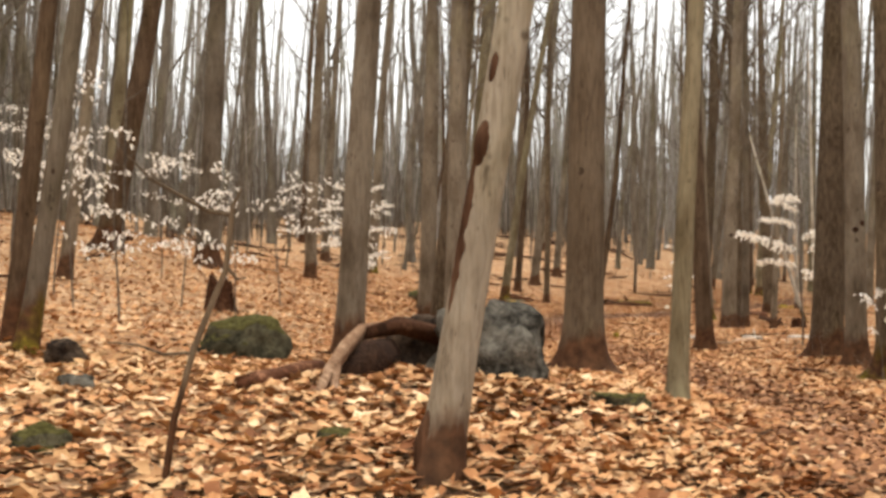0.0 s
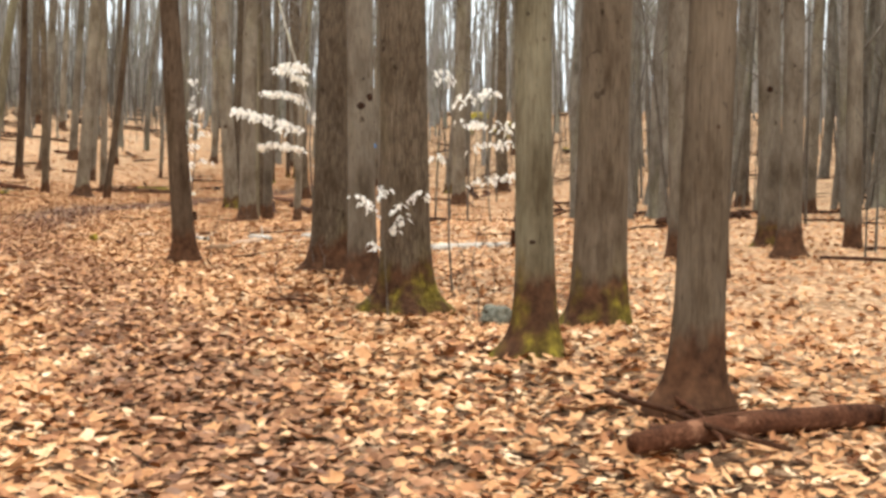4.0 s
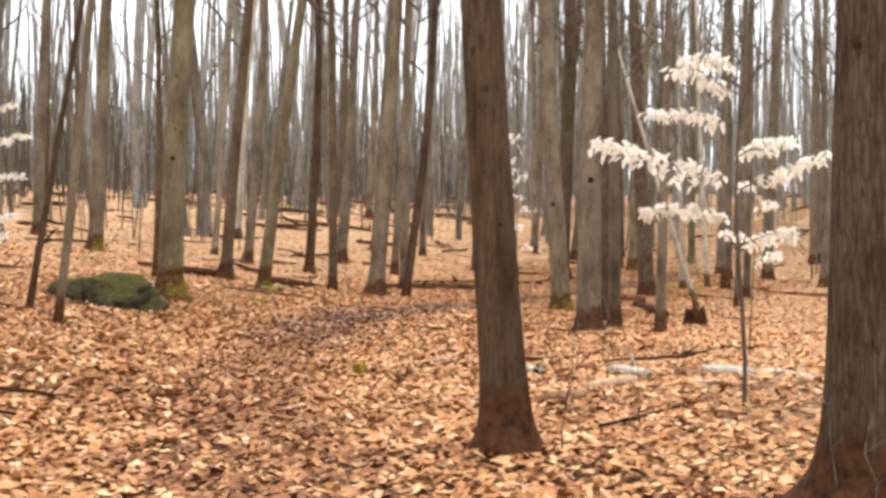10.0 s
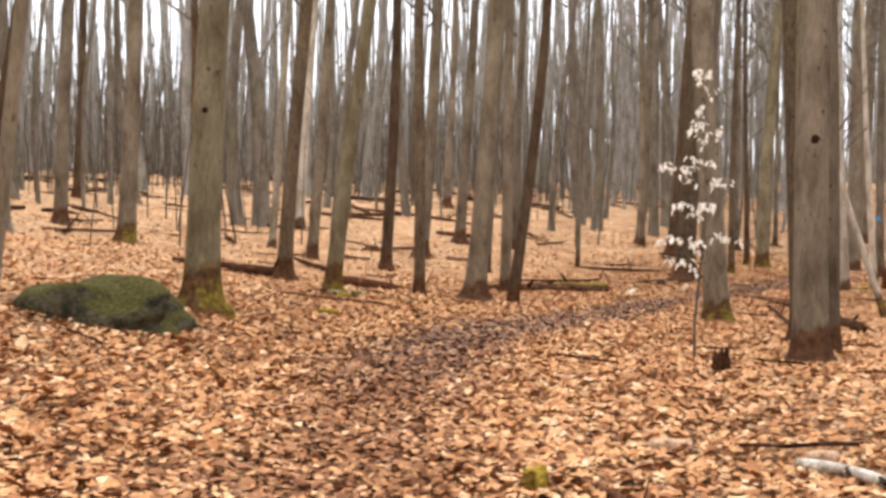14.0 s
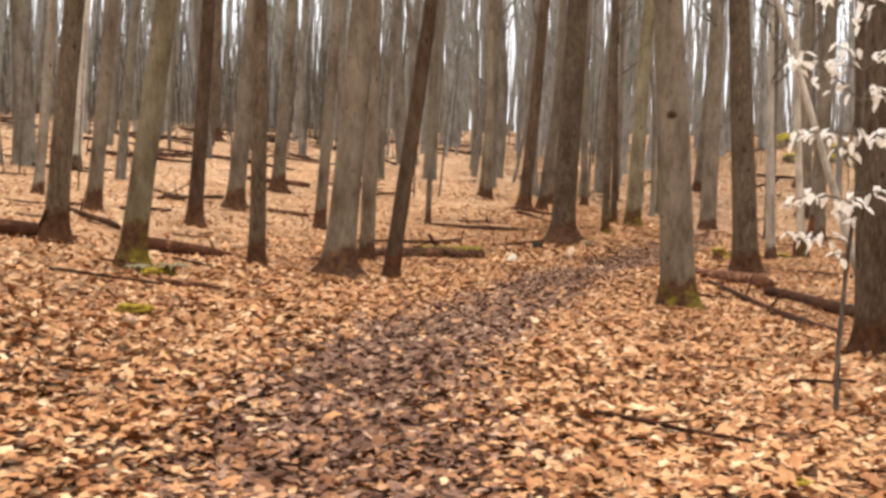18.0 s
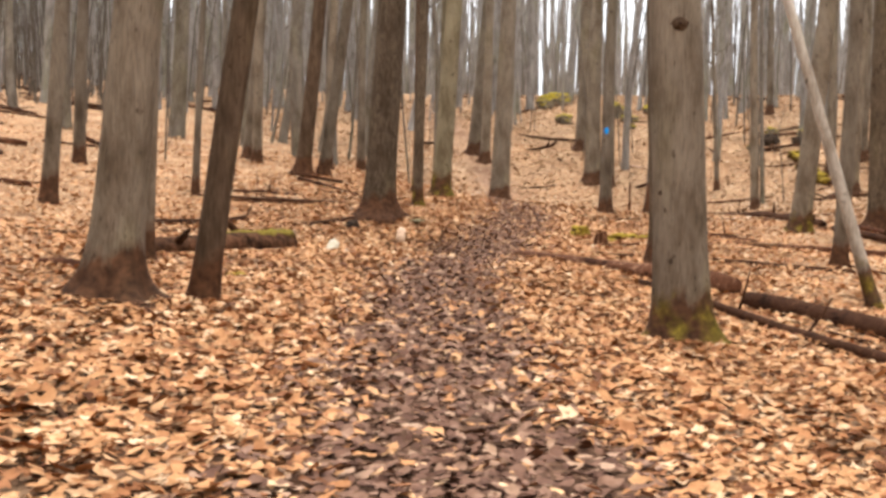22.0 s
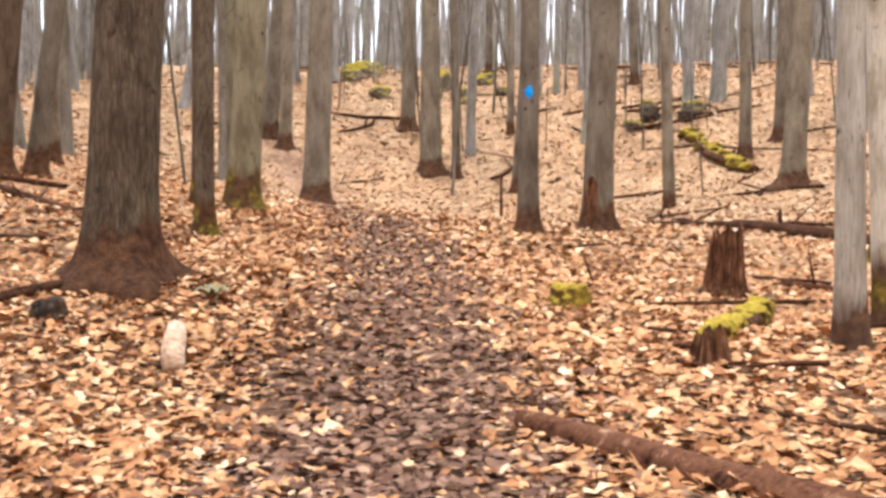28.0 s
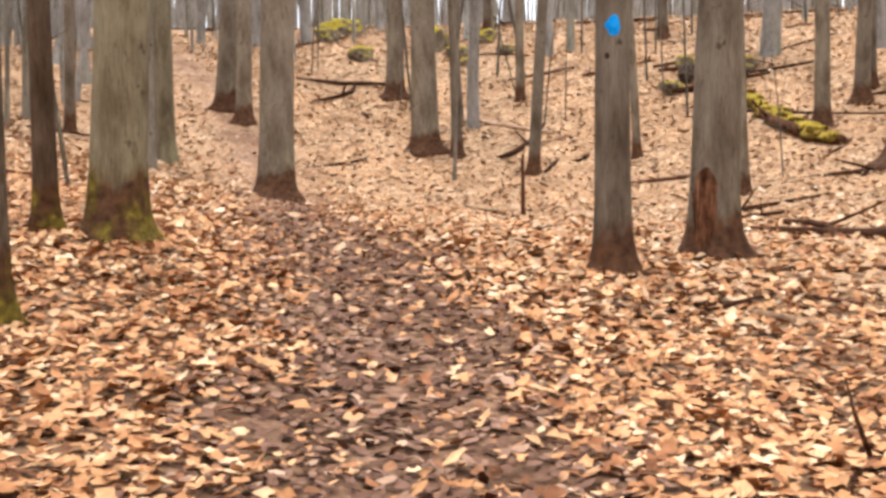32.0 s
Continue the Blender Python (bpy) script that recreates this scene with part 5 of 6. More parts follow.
def scatter_sticks():
    r4 = np.random.default_rng(21)
    kinds = []
    for k in range(6):
        random.seed(k + 50)
        ln = (0.5, 0.8, 1.0, 0.9, 1.2, 0.65)[k]
        pts = [Vector((ln * (i / 5 - 0.5), random.uniform(-.05, .05) * ln, 0.012 + random.uniform(0, .03) * ln)) for i in range(6)]
        v, f = [], []
        tube(v, f, pts, [0.012 + 0.006 * ln * (1 - i / 7) for i in range(6)], 6, cap=True)
        ob = new("stick", mesh_from("stick", v, f, ROTTEN if k % 3 else LOG_BARK))
        v, f = [], []
        tube(v, f, [pts[2], pts[2] + Vector((0.12 * ln, 0.13 * ln, 0.02)), pts[2] + Vector((0.2 * ln, 0.25 * ln, 0.05))], [0.008, 0.006, 0.003], 5)
        part("side_twig", mesh_from("side_twig", v, f, ROTTEN), ob)
        kinds.append(tagged(ob, "fallen dead stick lying on the leaves", "stick", "fallen sticks"))
    spots = []
    while len(spots) < 130:
        i = r4.integers(0, len(PATH) - 25)
        x, y = PATH[i] + r4.normal(0, 6, 2)
        if float(path_gap(np.array([x]), np.array([y]))[0]) > 1.7 and y > 2:
            spots.append((x, y))
    for n, (x, y) in enumerate(spots):
        e = 0.3
        sx, sy = (ground(x + e, y) - ground(x - e, y)) / (2 * e), (ground(x, y + e) - ground(x, y - e)) / (2 * e)
        m = Matrix.Translation((x, y, ground(x, y) + 0.03)) @ Vector((0, 0, 1)).rotation_difference(Vector((-sx, -sy, 1)).normalized()).to_matrix().to_4x4() @ pose(0, 0, 0, 0, 0, r4.uniform(0, 360))
        if n < 6:
            kinds[n].matrix_world = m
        else:
            copy_thing(kinds[n % 6], m)


scatter_sticks()


# ---- stumps and broken stems ----
def stump(x, y, r, h, mat, label, seed, jag=0.35):
    random.seed(seed)
    verts, faces = [], []
    sides = 28
    for j, (z, k) in enumerate([(-0.1, 1.45), (0.02, 1.3), (0.12, 1.08), (0.3, 0.95), (0.6, 0.85), (0.85, 0.78), (1.0, 0.7)]):
        for i in range(sides):
            t = 2 * math.pi * i / sides
            rr = r * k * (1 + 0.22 * noise.noise((math.cos(t) * 2.2, math.sin(t) * 2.2, seed + z * 0.4)) + 0.1 * math.cos(5 * t + seed) + 0.09 * math.cos(9 * t))
            zz = z * h
            if j > 3:
                zz *= 1 + jag * (noise.noise((math.cos(t) * 1.6 + seed, math.sin(t) * 1.6, 3.3)) + 0.5 * noise.noise((math.cos(t) * 5 + seed, math.sin(t) * 5, 1.3)))
            verts.append(Vector((math.cos(t) * rr, math.sin(t) * rr, zz)))
    for j in range(6):
        for i in range(sides):
            q = j * sides
            faces.append((q + i, q + (i + 1) % sides, q + sides + (i + 1) % sides, q + sides + i))
    c = len(verts)
    for i in range(sides):                   # the hollow heart
        v = verts[6 * sides + i]
        verts.append(Vector((v.x * 0.6, v.y * 0.6, v.z - h * 0.25)))
    for i in range(sides):
        faces.append((6 * sides + i, 6 * sides + (i + 1) % sides, c + (i + 1) % sides, c + i))
    faces.append(tuple(c + i for i in range(sides)))
    ob = new("stump", mesh_from("stump", verts, faces, mat, False))
    ob.matrix_world = pose(x, y, ground(x, y), 0, 0, seed * 40)
    return tagged(ob, label, "stump")


stump(17.75, 59.0, 0.19, 0.6, STUMP_WOOD, "rotten brown tree stump with a jagged top", 2, 0.45)
stump(14.1, 55.8, 0.13, 0.22, STUMP_WOOD, "broken reddish-brown root lump with moss behind it", 7, 0.7)
stump(10.3, 18.3, 0.088, 1.25, BARKS["brown", 0], "broken-off young trunk standing as a snag", 5, 0.15)
stump(27.1, 74.6, 0.035, 1.1, LOG_BARK, "thin broken stake-like stem", 6, 0.2)
stump(-3.4, 19.0, 0.22, 0.5, ROTTEN, "dark old stump on the bank", 8)
stump(9.72, 23.2, 0.09, 0.34, ROTTEN, "dark root end sticking up behind a pale log", 9, 0.6)
stump(6.72, 36.15, 0.1, 0.26, ROTTEN, "dark broken stub standing in the leaves", 10, 0.6)
stump(11.4, 41.4, 0.25, 0.35, ROTTEN, "dark low rotten stump", 11, 0.5)


def leaning_root():
    """A split hollow root that leans up to the boulder on two prongs."""
    root = new("broken_root")
    base = Vector((-0.75, 7.5, ground(-0.75, 7.5)))
    root.matrix_world = Matrix.Translation(base)
    z = base.z
    for name, pts, rads, mat, label in (
            ("root", [(-0.8, 7.42, z - 0.05), (-0.76, 7.62, z + 0.05), (-0.73, 7.9, z + 0.15), (-0.68, 8.25, z + 0.26), (-0.6, 8.65, z + 0.37), (-0.4, 9.05, z + 0.4)], [0.022, 0.03, 0.042, 0.046, 0.042, 0.03], SPLIT_WOOD, "pale split side of the root"),
            ("prong", [(-0.68, 7.58, z - 0.05), (-0.69, 7.75, z + 0.06), (-0.7, 8.0, z + 0.17)], [0.022, 0.03, 0.035], SPLIT_WOOD, ""),
            # solid dark lump that stands in for the shade inside the hollow
            ("hollow", [(-0.7, 8.2, z - 0.05), (-0.6, 8.3, z + 0.08), (-0.52, 8.5, z + 0.2), (-0.42, 8.8, z + 0.24)], [0.09, 0.13, 0.12, 0.08], KNOT, "dark lump imitating the shaded hollow"),
            ("root", [(-0.6, 8.6, z + 0.34), (-0.35, 8.9, z + 0.4), (-0.1, 9.1, z + 0.34), (0.1, 9.25, z + 0.2)], [0.04, 0.06, 0.07, 0.05], ROTTEN, "red-brown rotten end")):
        v, f = [], []
        tube(v, f, [Vector(p) - base for p in pts], rads, 14, cap=True, wob=0.18)
        part(name, mesh_from(name, v, f, mat), root, label)
    tagged(root, "hollow split tree root leaning against a boulder", "dead wood")


leaning_root()
log("log", -1.25, 7.68, -0.86, 8.62, 0.05, 0.065, LOG_BARK, "brown log propped against a broken root", lift=1.0, seed=141)


def chunk(x, y, length, r, yaw, seed, tilt=0):
    random.seed(seed)
    v, f = [], []
    tube(v, f, [Vector((0, length * (i / 4 - 0.5), r * 0.8 + random.uniform(-.01, .02))) for i in range(5)], [r * k for k in (0.88, 1, 1.02, 0.97, 0.85)], 10, cap=True, wob=0.12)
    ob = new("wood_chunk", mesh_from("wood_chunk", v, f, PALE_WOOD))
    ob.matrix_world = pose(x, y, ground(x, y) + math.sin(radians(tilt)) * length * 0.42, tilt, 0, yaw)
    tagged(ob, "short pale barkless piece of dead wood", "dead wood")


chunk(11.5, 57.95, 0.62, 0.08, -24, 1, 14)
chunk(5.0, 35.9, 0.22, 0.04, 70, 3)
chunk(5.08, 31.35, 0.3, 0.05, 80, 4)
chunk(5.92, 30.65, 0.2, 0.045, 100, 5)
chunk(2.2, 41.05, 0.16, 0.04, 30, 6)


def bark_curl(x, y, length, r, yaw, tilt):
    """A white roll of shed birch bark, open below and at its ends."""
    root = new("bark_curl")
    root.matrix_world = pose(x, y, ground(x, y) + r * 0.9, tilt, 0, yaw)
    for name, k, mat, label in (("outer_bark", 1.0, WHITE_BARK, "chalk-white outer bark"), ("inner_bark", 0.88, SPLIT_WOOD, "brown inner bark")):
        v, f = [], []
        for i in range(9):
            for j in range(15):
                a = radians(-55 + 290 * j / 14)
                rr = r * k * (1 + 0.22 * noise.noise((math.cos(a) * 1.5, math.sin(a) * 1.5, i * 0.35))) * (1.12 - 0.03 * i)
                end = 0.05 * noise.noise((a * 2.0, k, i * 1.0)) if i in (0, 8) else 0.0
                v.append(Vector((math.cos(a) * rr, length * (i / 8 - 0.5) + end, math.sin(a) * rr)))
        for i in range(8):
            for j in range(14):
                q = i * 15 + j
                f.append((q, q + 1, q + 16, q + 15))
        part(name, mesh_from(name, v, f, mat), root, label)
    return tagged(root, "white roll of shed birch bark on the leaves", "bark")


WHITE_BARK = make_log("white_birch_bark", (0.3, 0.24, 0.17), (0.5, 0.44, 0.33), (0.62, 0.57, 0.46))
bark_curl(9.63, 56.25, 0.55, 0.095, -28, 16)
bark_curl(9.66, 55.7, 0.26, 0.06, -10, 8)


# ---- beech saplings that keep their bleached leaves ----
def leaf_cloud(centres, seed, size):
    """Drooping leaves, one curled blade each."""
    r5 = np.random.default_rng(seed)
    verts, faces = [], []
    for c in centres:
        L = size * r5.uniform(0.7, 1.25)
        W = L * r5.uniform(0.4, 0.55)
        t, droop = r5.uniform(0, 6.28), r5.uniform(0.2, 1.1)
        d = Vector((math.cos(t) * math.cos(droop), math.sin(t) * math.cos(droop), -math.sin(droop)))
        s = d.cross(Vector((0, 0, 1))).normalized()
        up = s.cross(d)
        q = len(verts)
        c = Vector(c)
        verts += [c, c + d * L * 0.35 + s * W * 0.5 + up * 0.01, c + d * L * 0.75 + s * W * 0.36, c + d * L - up * 0.012, c + d * L * 0.75 - s * W * 0.36, c + d * L * 0.35 - s * W * 0.5 + up * 0.01]
        faces += [(q, q + 1, q + 2, q + 3), (q, q + 3, q + 4, q + 5)]
    return mesh_from("foliage", verts, faces, PALE, False)


def sapling(x, y, height, r, sprays, seed, label, leaf=0.09, lx=0.0, ly=0.0, dense=1.0):
    """sprays: height, direction in degrees, length and, for some, slope."""
    random.seed(seed)
    root = new("sapling")
    root.matrix_world = pose(x, y, ground(x, y))
    pts = [Vector((lx * h + 0.04 * math.sin(h * 2.1 + seed), ly * h + 0.04 * math.cos(h * 1.7 + seed), h - 0.08)) for h in np.linspace(0, height, 9)]
    v, f = [], []
    tube(v, f, pts, [r * (1 - 0.85 * i / 8) for i in range(9)], 7)
    part("stem", mesh_from("stem", v, f, TWIG), root)
    for k, (h, deg, ln, *slope) in enumerate(sprays):
        a = radians(deg)
        p = Vector((lx * h, ly * h, h - 0.08))
        rise, sag = slope[0] if slope else random.uniform(-0.12, 0.4), random.uniform(0.05, 0.2)
        line = [p + Vector((math.cos(a) * ln * s, math.sin(a) * ln * s, rise * ln * s + sag * ln * math.sin(s * 2.6))) for s in (0, 0.25, 0.5, 0.75, 1.0)]
        v, f = [], []
        tube(v, f, line, [r * 0.4, r * 0.33, r * 0.26, r * 0.18, 0.002], 5)
        spots = []
        for s in range(int(105 * ln * dense)):
            u = random.uniform(0.12, 1.0)
            i = min(3, int(u * 4))
            q = line[i].lerp(line[i + 1], u * 4 - i)
            side = random.uniform(-1, 1) * 0.3 * ln * (1.05 - u * 0.7)
            e = q + Vector((-math.sin(a) * side + math.cos(a) * abs(side) * 0.6, math.cos(a) * side + math.sin(a) * abs(side) * 0.6, random.uniform(-0.04, 0.05)))
            if s % 4 == 0:
                tube(v, f, [q, e], [r * 0.12 + 0.001, 0.0015], 3)
            spots.append(e)
        twig = part("branch", mesh_from("branch", v, f, TWIG), root)
        tagged(part("foliage", leaf_cloud(spots, seed * 31 + k, leaf), twig, "pale dry beech leaves"), kind="stuff")
    return tagged(root, label, "sapling", "beech saplings")


BEECH = "young beech holding bleached dry leaves"
sapling(7.2, 26.0, 3.9, 0.022, [(2.0, 195, 1.4, 0.24), (1.72, 185, 0.9, 0.02), (2.6, 172, 0.8, 0.1), (2.85, 150, 0.6, 0.35), (2.0, -20, 0.8), (2.3, 40, 0.9), (3.1, 200, 0.6), (1.5, 20, 0.6)], 1, BEECH + " in flat sprays", 0.1, dense=1.2)
sapling(5.6, 16.55, 1.35, 0.008, [(1.0, 200, 0.35), (1.05, -10, 0.4), (0.7, 170, 0.15), (0.85, 30, 0.35), (1.2, 80, 0.25)], 2, "small " + BEECH + " before a big trunk", 0.075, dense=0.5)
sapling(6.9, 18.3, 2.6, 0.014, [(1.6, -20, 0.8), (1.9, 20, 0.9), (2.1, -60, 0.6), (1.5, 150, 0.3), (2.3, 90, 0.5), (1.2, -15, 0.9)], 3, BEECH + " behind a big trunk", dense=0.45)
random.seed(404)
ALONG = [(1.3 + 2.3 * (k / 22) + random.uniform(-0.12, 0.12), random.uniform(0, 360), random.choice([0.12, 0.18, 0.25, 0.34, 0.5])) for k in range(23)]
sapling(7.0, 38.4, 4.2, 0.02, ALONG + [(1.55, 200, 0.6), (1.3, 160, 0.45), (2.25, 188, 0.6)], 4, BEECH + " along the whole stem", 0.09, 0.05, 0.0, 0.36)
sapling(8.9, 30.6, 2.6, 0.012, [(1.5, 180, 0.4), (1.9, 20, 0.4), (1.2, 10, 0.4), (2.2, 100, 0.3)], 5, BEECH)
sapling(-2.6, 38.5, 3.6, 0.02, [(2.2, 0, 0.9), (2.7, 150, 0.9), (1.7, 10, 0.8), (1.3, 200, 0.9), (2.9, 30, 0.7), (0.9, -20, 0.8), (1.9, 250, 0.8), (0.6, 60, 0.7)], 6, BEECH)
sapling(-3.9, 37.0, 3.2, 0.018, [(2.0, 0, 0.9), (2.5, 90, 0.8), (1.4, -30, 0.9), (0.9, 40, 0.8)], 7, BEECH)
for i, (x, y, h) in enumerate([(-3.6, 13.8, 2.2), (-4.6, 15.6, 2.6), (-2.6, 15.8, 1.9), (-5.4, 17.6, 3.0), (-3.9, 18.8, 2.4), (-1.4, 19.6, 2.6), (-6.4, 20.0, 3.0)]):
    random.seed(i + 70)
    sapling(x, y, h, 0.014, [(h * random.uniform(0.35, 0.98), random.uniform(0, 360), random.uniform(0.5, 1.0)) for _ in range(7)], 20 + i, BEECH + " on the bank", 0.08, dense=0.24)
for i, (x, y, h) in enumerate([(-7.4, 22.4, 2.6), (-5.2, 23.0, 2.2), (-3.0, 22.6, 2.4), (-8.6, 26.0, 2.8), (-6.2, 28.6, 2.4), (-2.2, 26.4, 2.0), (-1.9, 29.8, 2.8), (-9.6, 30.5, 2.6), (-4.2, 31.0, 2.2)]):
    random.seed(i + 170)
    sapling(x, y, h, 0.013, [(h * random.uniform(0.3, 0.98), random.uniform(0, 360), random.uniform(0.4, 1.0)) for _ in range(6)], 50 + i, BEECH + " on the bank", 0.09, dense=0.22)

# a bare forked sapling near the start
fork = new("sapling")
fork.matrix_world = pose(-1.24, 5.5, ground(-1.24, 5.5))
for name, pts, rads in (("stem", [(0, 0, -0.1), (0.05, 0.02, 0.3), (0.13, 0.03, 0.62), (0.26, 0.05, 0.96), (0.285, 0.05, 1.24), (0.32, 0.05, 1.31)], [0.018, 0.016, 0.015, 0.014, 0.012, 0.007]),
                        ("branch", [(0.285, 0.05, 1.2), (0.18, 0.06, 1.215), (0.02, 0.08, 1.3), (-0.09, 0.09, 1.36), (-0.19, 0.1, 1.46)], [0.012, 0.01, 0.009, 0.007, 0.004]),
                        ("branch", [(0.12, 0.03, 0.6), (0.0, 0.04, 0.59), (-0.12, 0.05, 0.63), (-0.25, 0.05, 0.64)], [0.008, 0.007, 0.005, 0.003]),
                        ("branch", [(0.26, 0.05, 0.98), (0.31, 0.05, 0.92), (0.35, 0.05, 0.93)], [0.008, 0.006, 0.003])):
    v, f = [], []
    tube(v, f, [Vector(p) for p in pts], rads, 7)
    part(name, mesh_from(name, v, f, BARKS["brown", 0]), fork)
tagged(fork, "thin bare forked sapling in the leaves", "sapling")


def seedlings():
    """Thin bare upright stems among the leaves."""
    kinds = []
    for k in range(4):
        random.seed(k + 300)
        h = (0.55, 0.8, 1.1, 0.4)[k]
        pts = [Vector((random.uniform(-.03, .03) * i, random.uniform(-.03, .03) * i, h * i / 4 - 0.04)) for i in range(5)]
        root = new("seedling")
        v, f = [], []
        tube(v, f, pts, [0.006, 0.0055, 0.0045, 0.0035, 0.002], 5)
        part("stem", mesh_from("stem", v, f, TWIG), root)
        for i in (2, 3):
            v, f = [], []
            t = random.uniform(0, 6.28)
            tube(v, f, [pts[i], pts[i] + Vector((math.cos(t) * 0.1, math.sin(t) * 0.1, 0.07)), pts[i] + Vector((math.cos(t) * 0.17, math.sin(t) * 0.17, 0.16))], [0.003, 0.0025, 0.0015], 4)
            part("twig", mesh_from("twig", v, f, TWIG), root)
        kinds.append(tagged(root, "thin bare seedling standing in fallen leaves", "seedling", "bare seedlings"))
    r6 = np.random.default_rng(77)
    spots = [(6.87, 17.92), (7.27, 17.96), (6.43, 27.89), (5.3, 27.0), (6.1, 25.2)]
    spots += [(float(a), float(b)) for a, b in zip(r6.uniform(4.4, 9.5, 17), r6.uniform(14, 34, 17))]
    for n, (x, y) in enumerate(spots):
        m = pose(x, y, ground(x, y), 0, 0, n * 77.0)
        if n < 4:
            kinds[n].matrix_world = m
        else:
            copy_thing(kinds[n % 4], m)


seedlings()


def low_plant(x, y, size, seed):
    """A small grey-green evergreen clump close to the ground."""
    random.seed(seed)
    root = new("low_plant")
    root.matrix_world = pose(x, y, ground(x, y) + 0.02)
    for k in range(16):
        a, ln, w = random.uniform(0, 6.28), size * random.uniform(0.5, 1.0), size * random.uniform(0.1, 0.18)
        v = []
        for i, s in enumerate((0.0, 0.35, 0.7, 1.0)):
            c = Vector((math.cos(a) * ln * s, math.sin(a) * ln * s, size * 0.55 * math.sin(s * 2.4)))
            side = Vector((-math.sin(a), math.cos(a), 0)) * w * (0.25, 1.0, 0.8, 0.1)[i]
            v += [c - side, c + Vector((0, 0, 0.012)), c + side]
        f = [(3 * i + j, 3 * i + j + 1, 3 * i + j + 4, 3 * i + j + 3) for i in range(3) for j in range(2)]
        part("leaf", mesh_from("leaf", v, f, FERN), root)
    tagged(root, "small grey-green plant low among fallen leaves", "plant")


FERN = make_leaf_material("grey_green_leaf", [(0.0, (0.12, 0.118, 0.06)), (0.5, (0.2, 0.19, 0.11)), (1.0, (0.33, 0.31, 0.21))])
low_plant(12.44, 59.4, 0.2, 1)
low_plant(2.55, 45.7, 0.24, 2)
low_plant(2.2, 45.3, 0.18, 3)


# ---- marks on trunks ----
def on_trunk(root, spec, h, deg, size, name, mat, label, tall=1.0, proud=0.012):
    """A patch that hugs the bark at height h, facing deg."""
    pts, radii = spec
    hs = [p.z for p in pts]
    verts, faces = [], []
    nu, nv = 9, 9 if tall < 5 else 41
    for j in range(nv):
        for i in range(nu):
            u, v = 2 * i / (nu - 1) - 1, 2 * j / (nv - 1) - 1
            d = max(abs(u), abs(v))
            q = math.hypot(u, v) or 1
            u, v = u * d / q, v * d / q
            w = 1 + 0.45 * noise.noise((u * 2.5, v * 2.5, h * 3)) + (0.55 * noise.noise((v * 7, h, 3.0)) if tall > 5 else 0)
            a = radians(deg) + u * w * size / (2 * np.interp(h, hs, radii))
            hh = h + v * size * tall / 2
            k = np.interp(hh, hs, radii) * 1.012 + proud * (1 - d ** 2) - 0.005 * d
            verts.append(Vector((np.interp(hh, hs, [p.x for p in pts]) + math.cos(a) * k, np.interp(hh, hs, [p.y for p in pts]) + math.sin(a) * k, hh)))
    for j in range(nv - 1):
        for i in range(nu - 1):
            q = j * nu + i
            faces.append((q, q + 1, q + nu + 1, q + nu))
    return part(name, mesh_from(name, verts, faces, mat), root, label)


def find_tree(x, y):
    return min((o for o in scene.objects if o.name.split(".")[0] == "tree"), key=lambda o: (o.location.x - x) ** 2 + (o.location.y - y) ** 2)


def mark(x, y, h, deg, size, name="knot", mat=None, label="dark knot in the bark", tall=1.0, proud=0.02):
    ob = find_tree(x, y)
    spec = SPECS[round(ob.location.x, 2), round(ob.location.y, 2)]
    on_trunk(ob, spec, h, deg, size, name, mat or KNOT, label, tall, proud)


DULL_KNOT = make_bark("dull_knot", (0.025, 0.016, 0.011), (0.055, 0.037, 0.025), (0.085, 0.06, 0.042), 20, 0.01, False, 0.0)
mark(19.64, 64.4, 2.02, 235, 0.17, "paint_blaze", PAINT, "blue painted trail mark", 1.35, 0.006)
mark(9.68, 47.47, 2.75, 245, 0.15, mat=DULL_KNOT, tall=0.8, proud=0.03)
mark(9.68, 47.47, 2.75, 245, 0.07, tall=0.8, proud=0.036)
mark(6.25, 19.7, 2.05, 255, 0.1)
mark(6.25, 19.7, 2.15, 300, 0.1)
mark(4.74, 23.4, 2.4, 260, 0.06, mat=DULL_KNOT, proud=0.006)
mark(4.74, 23.4, 1.5, 280, 0.05, mat=DULL_KNOT, proud=0.006)
mark(14.12, 22.5, 2.4, 240, 0.1)
mark(5.62, 13.05, 0.75, 240, 0.05, mat=DULL_KNOT, tall=0.6, proud=0.006)
random.seed(55)
for (tx, ty), (pts, radii) in list(SPECS.items()):
    if radii[5] > 0.09 and math.hypot(tx - 6.2, ty - 19.4) > 0.5 and math.hypot(tx - 5.62, ty - 13.05) > 0.5:
        near = PATH[((PATH - (tx, ty - 4)) ** 2).sum(1).argmin()]
        facing = math.degrees(math.atan2(near[1] - ty, near[0] - tx))
        for _ in range(random.choice((0, 0, 1, 1))):
            mark(tx, ty, random.uniform(0.9, 4.2), facing + random.uniform(-45, 45), random.uniform(0.025, 0.055), mat=DULL_KNOT, tall=random.uniform(0.6, 1.3), proud=0.004)
mark(21.4, 64.9, 0.42, 200, 0.3, "scar", STUMP_WOOD, "open rotten scar at the foot", 3.0, 0.012)
mark(8.3, 37.2, 2.8, 260, 0.12)
mark(0.58, 39.9, 2.6, 265, 0.1)
SCAR = make_bark("scar_bark", (0.03, 0.016, 0.01), (0.075, 0.04, 0.025), (0.14, 0.08, 0.05), 14, 0.02, False, 0.0)
mark(-0.05, 5.37, 1.05, 212, 0.066, "bark_scar", SCAR, "dark peeling scar", 12.5, 0.012)
mark(-0.05, 5.37, 1.4, 228, 0.08, "bark_scar", SCAR, "dark peeling scar", 2.6, 0.03)
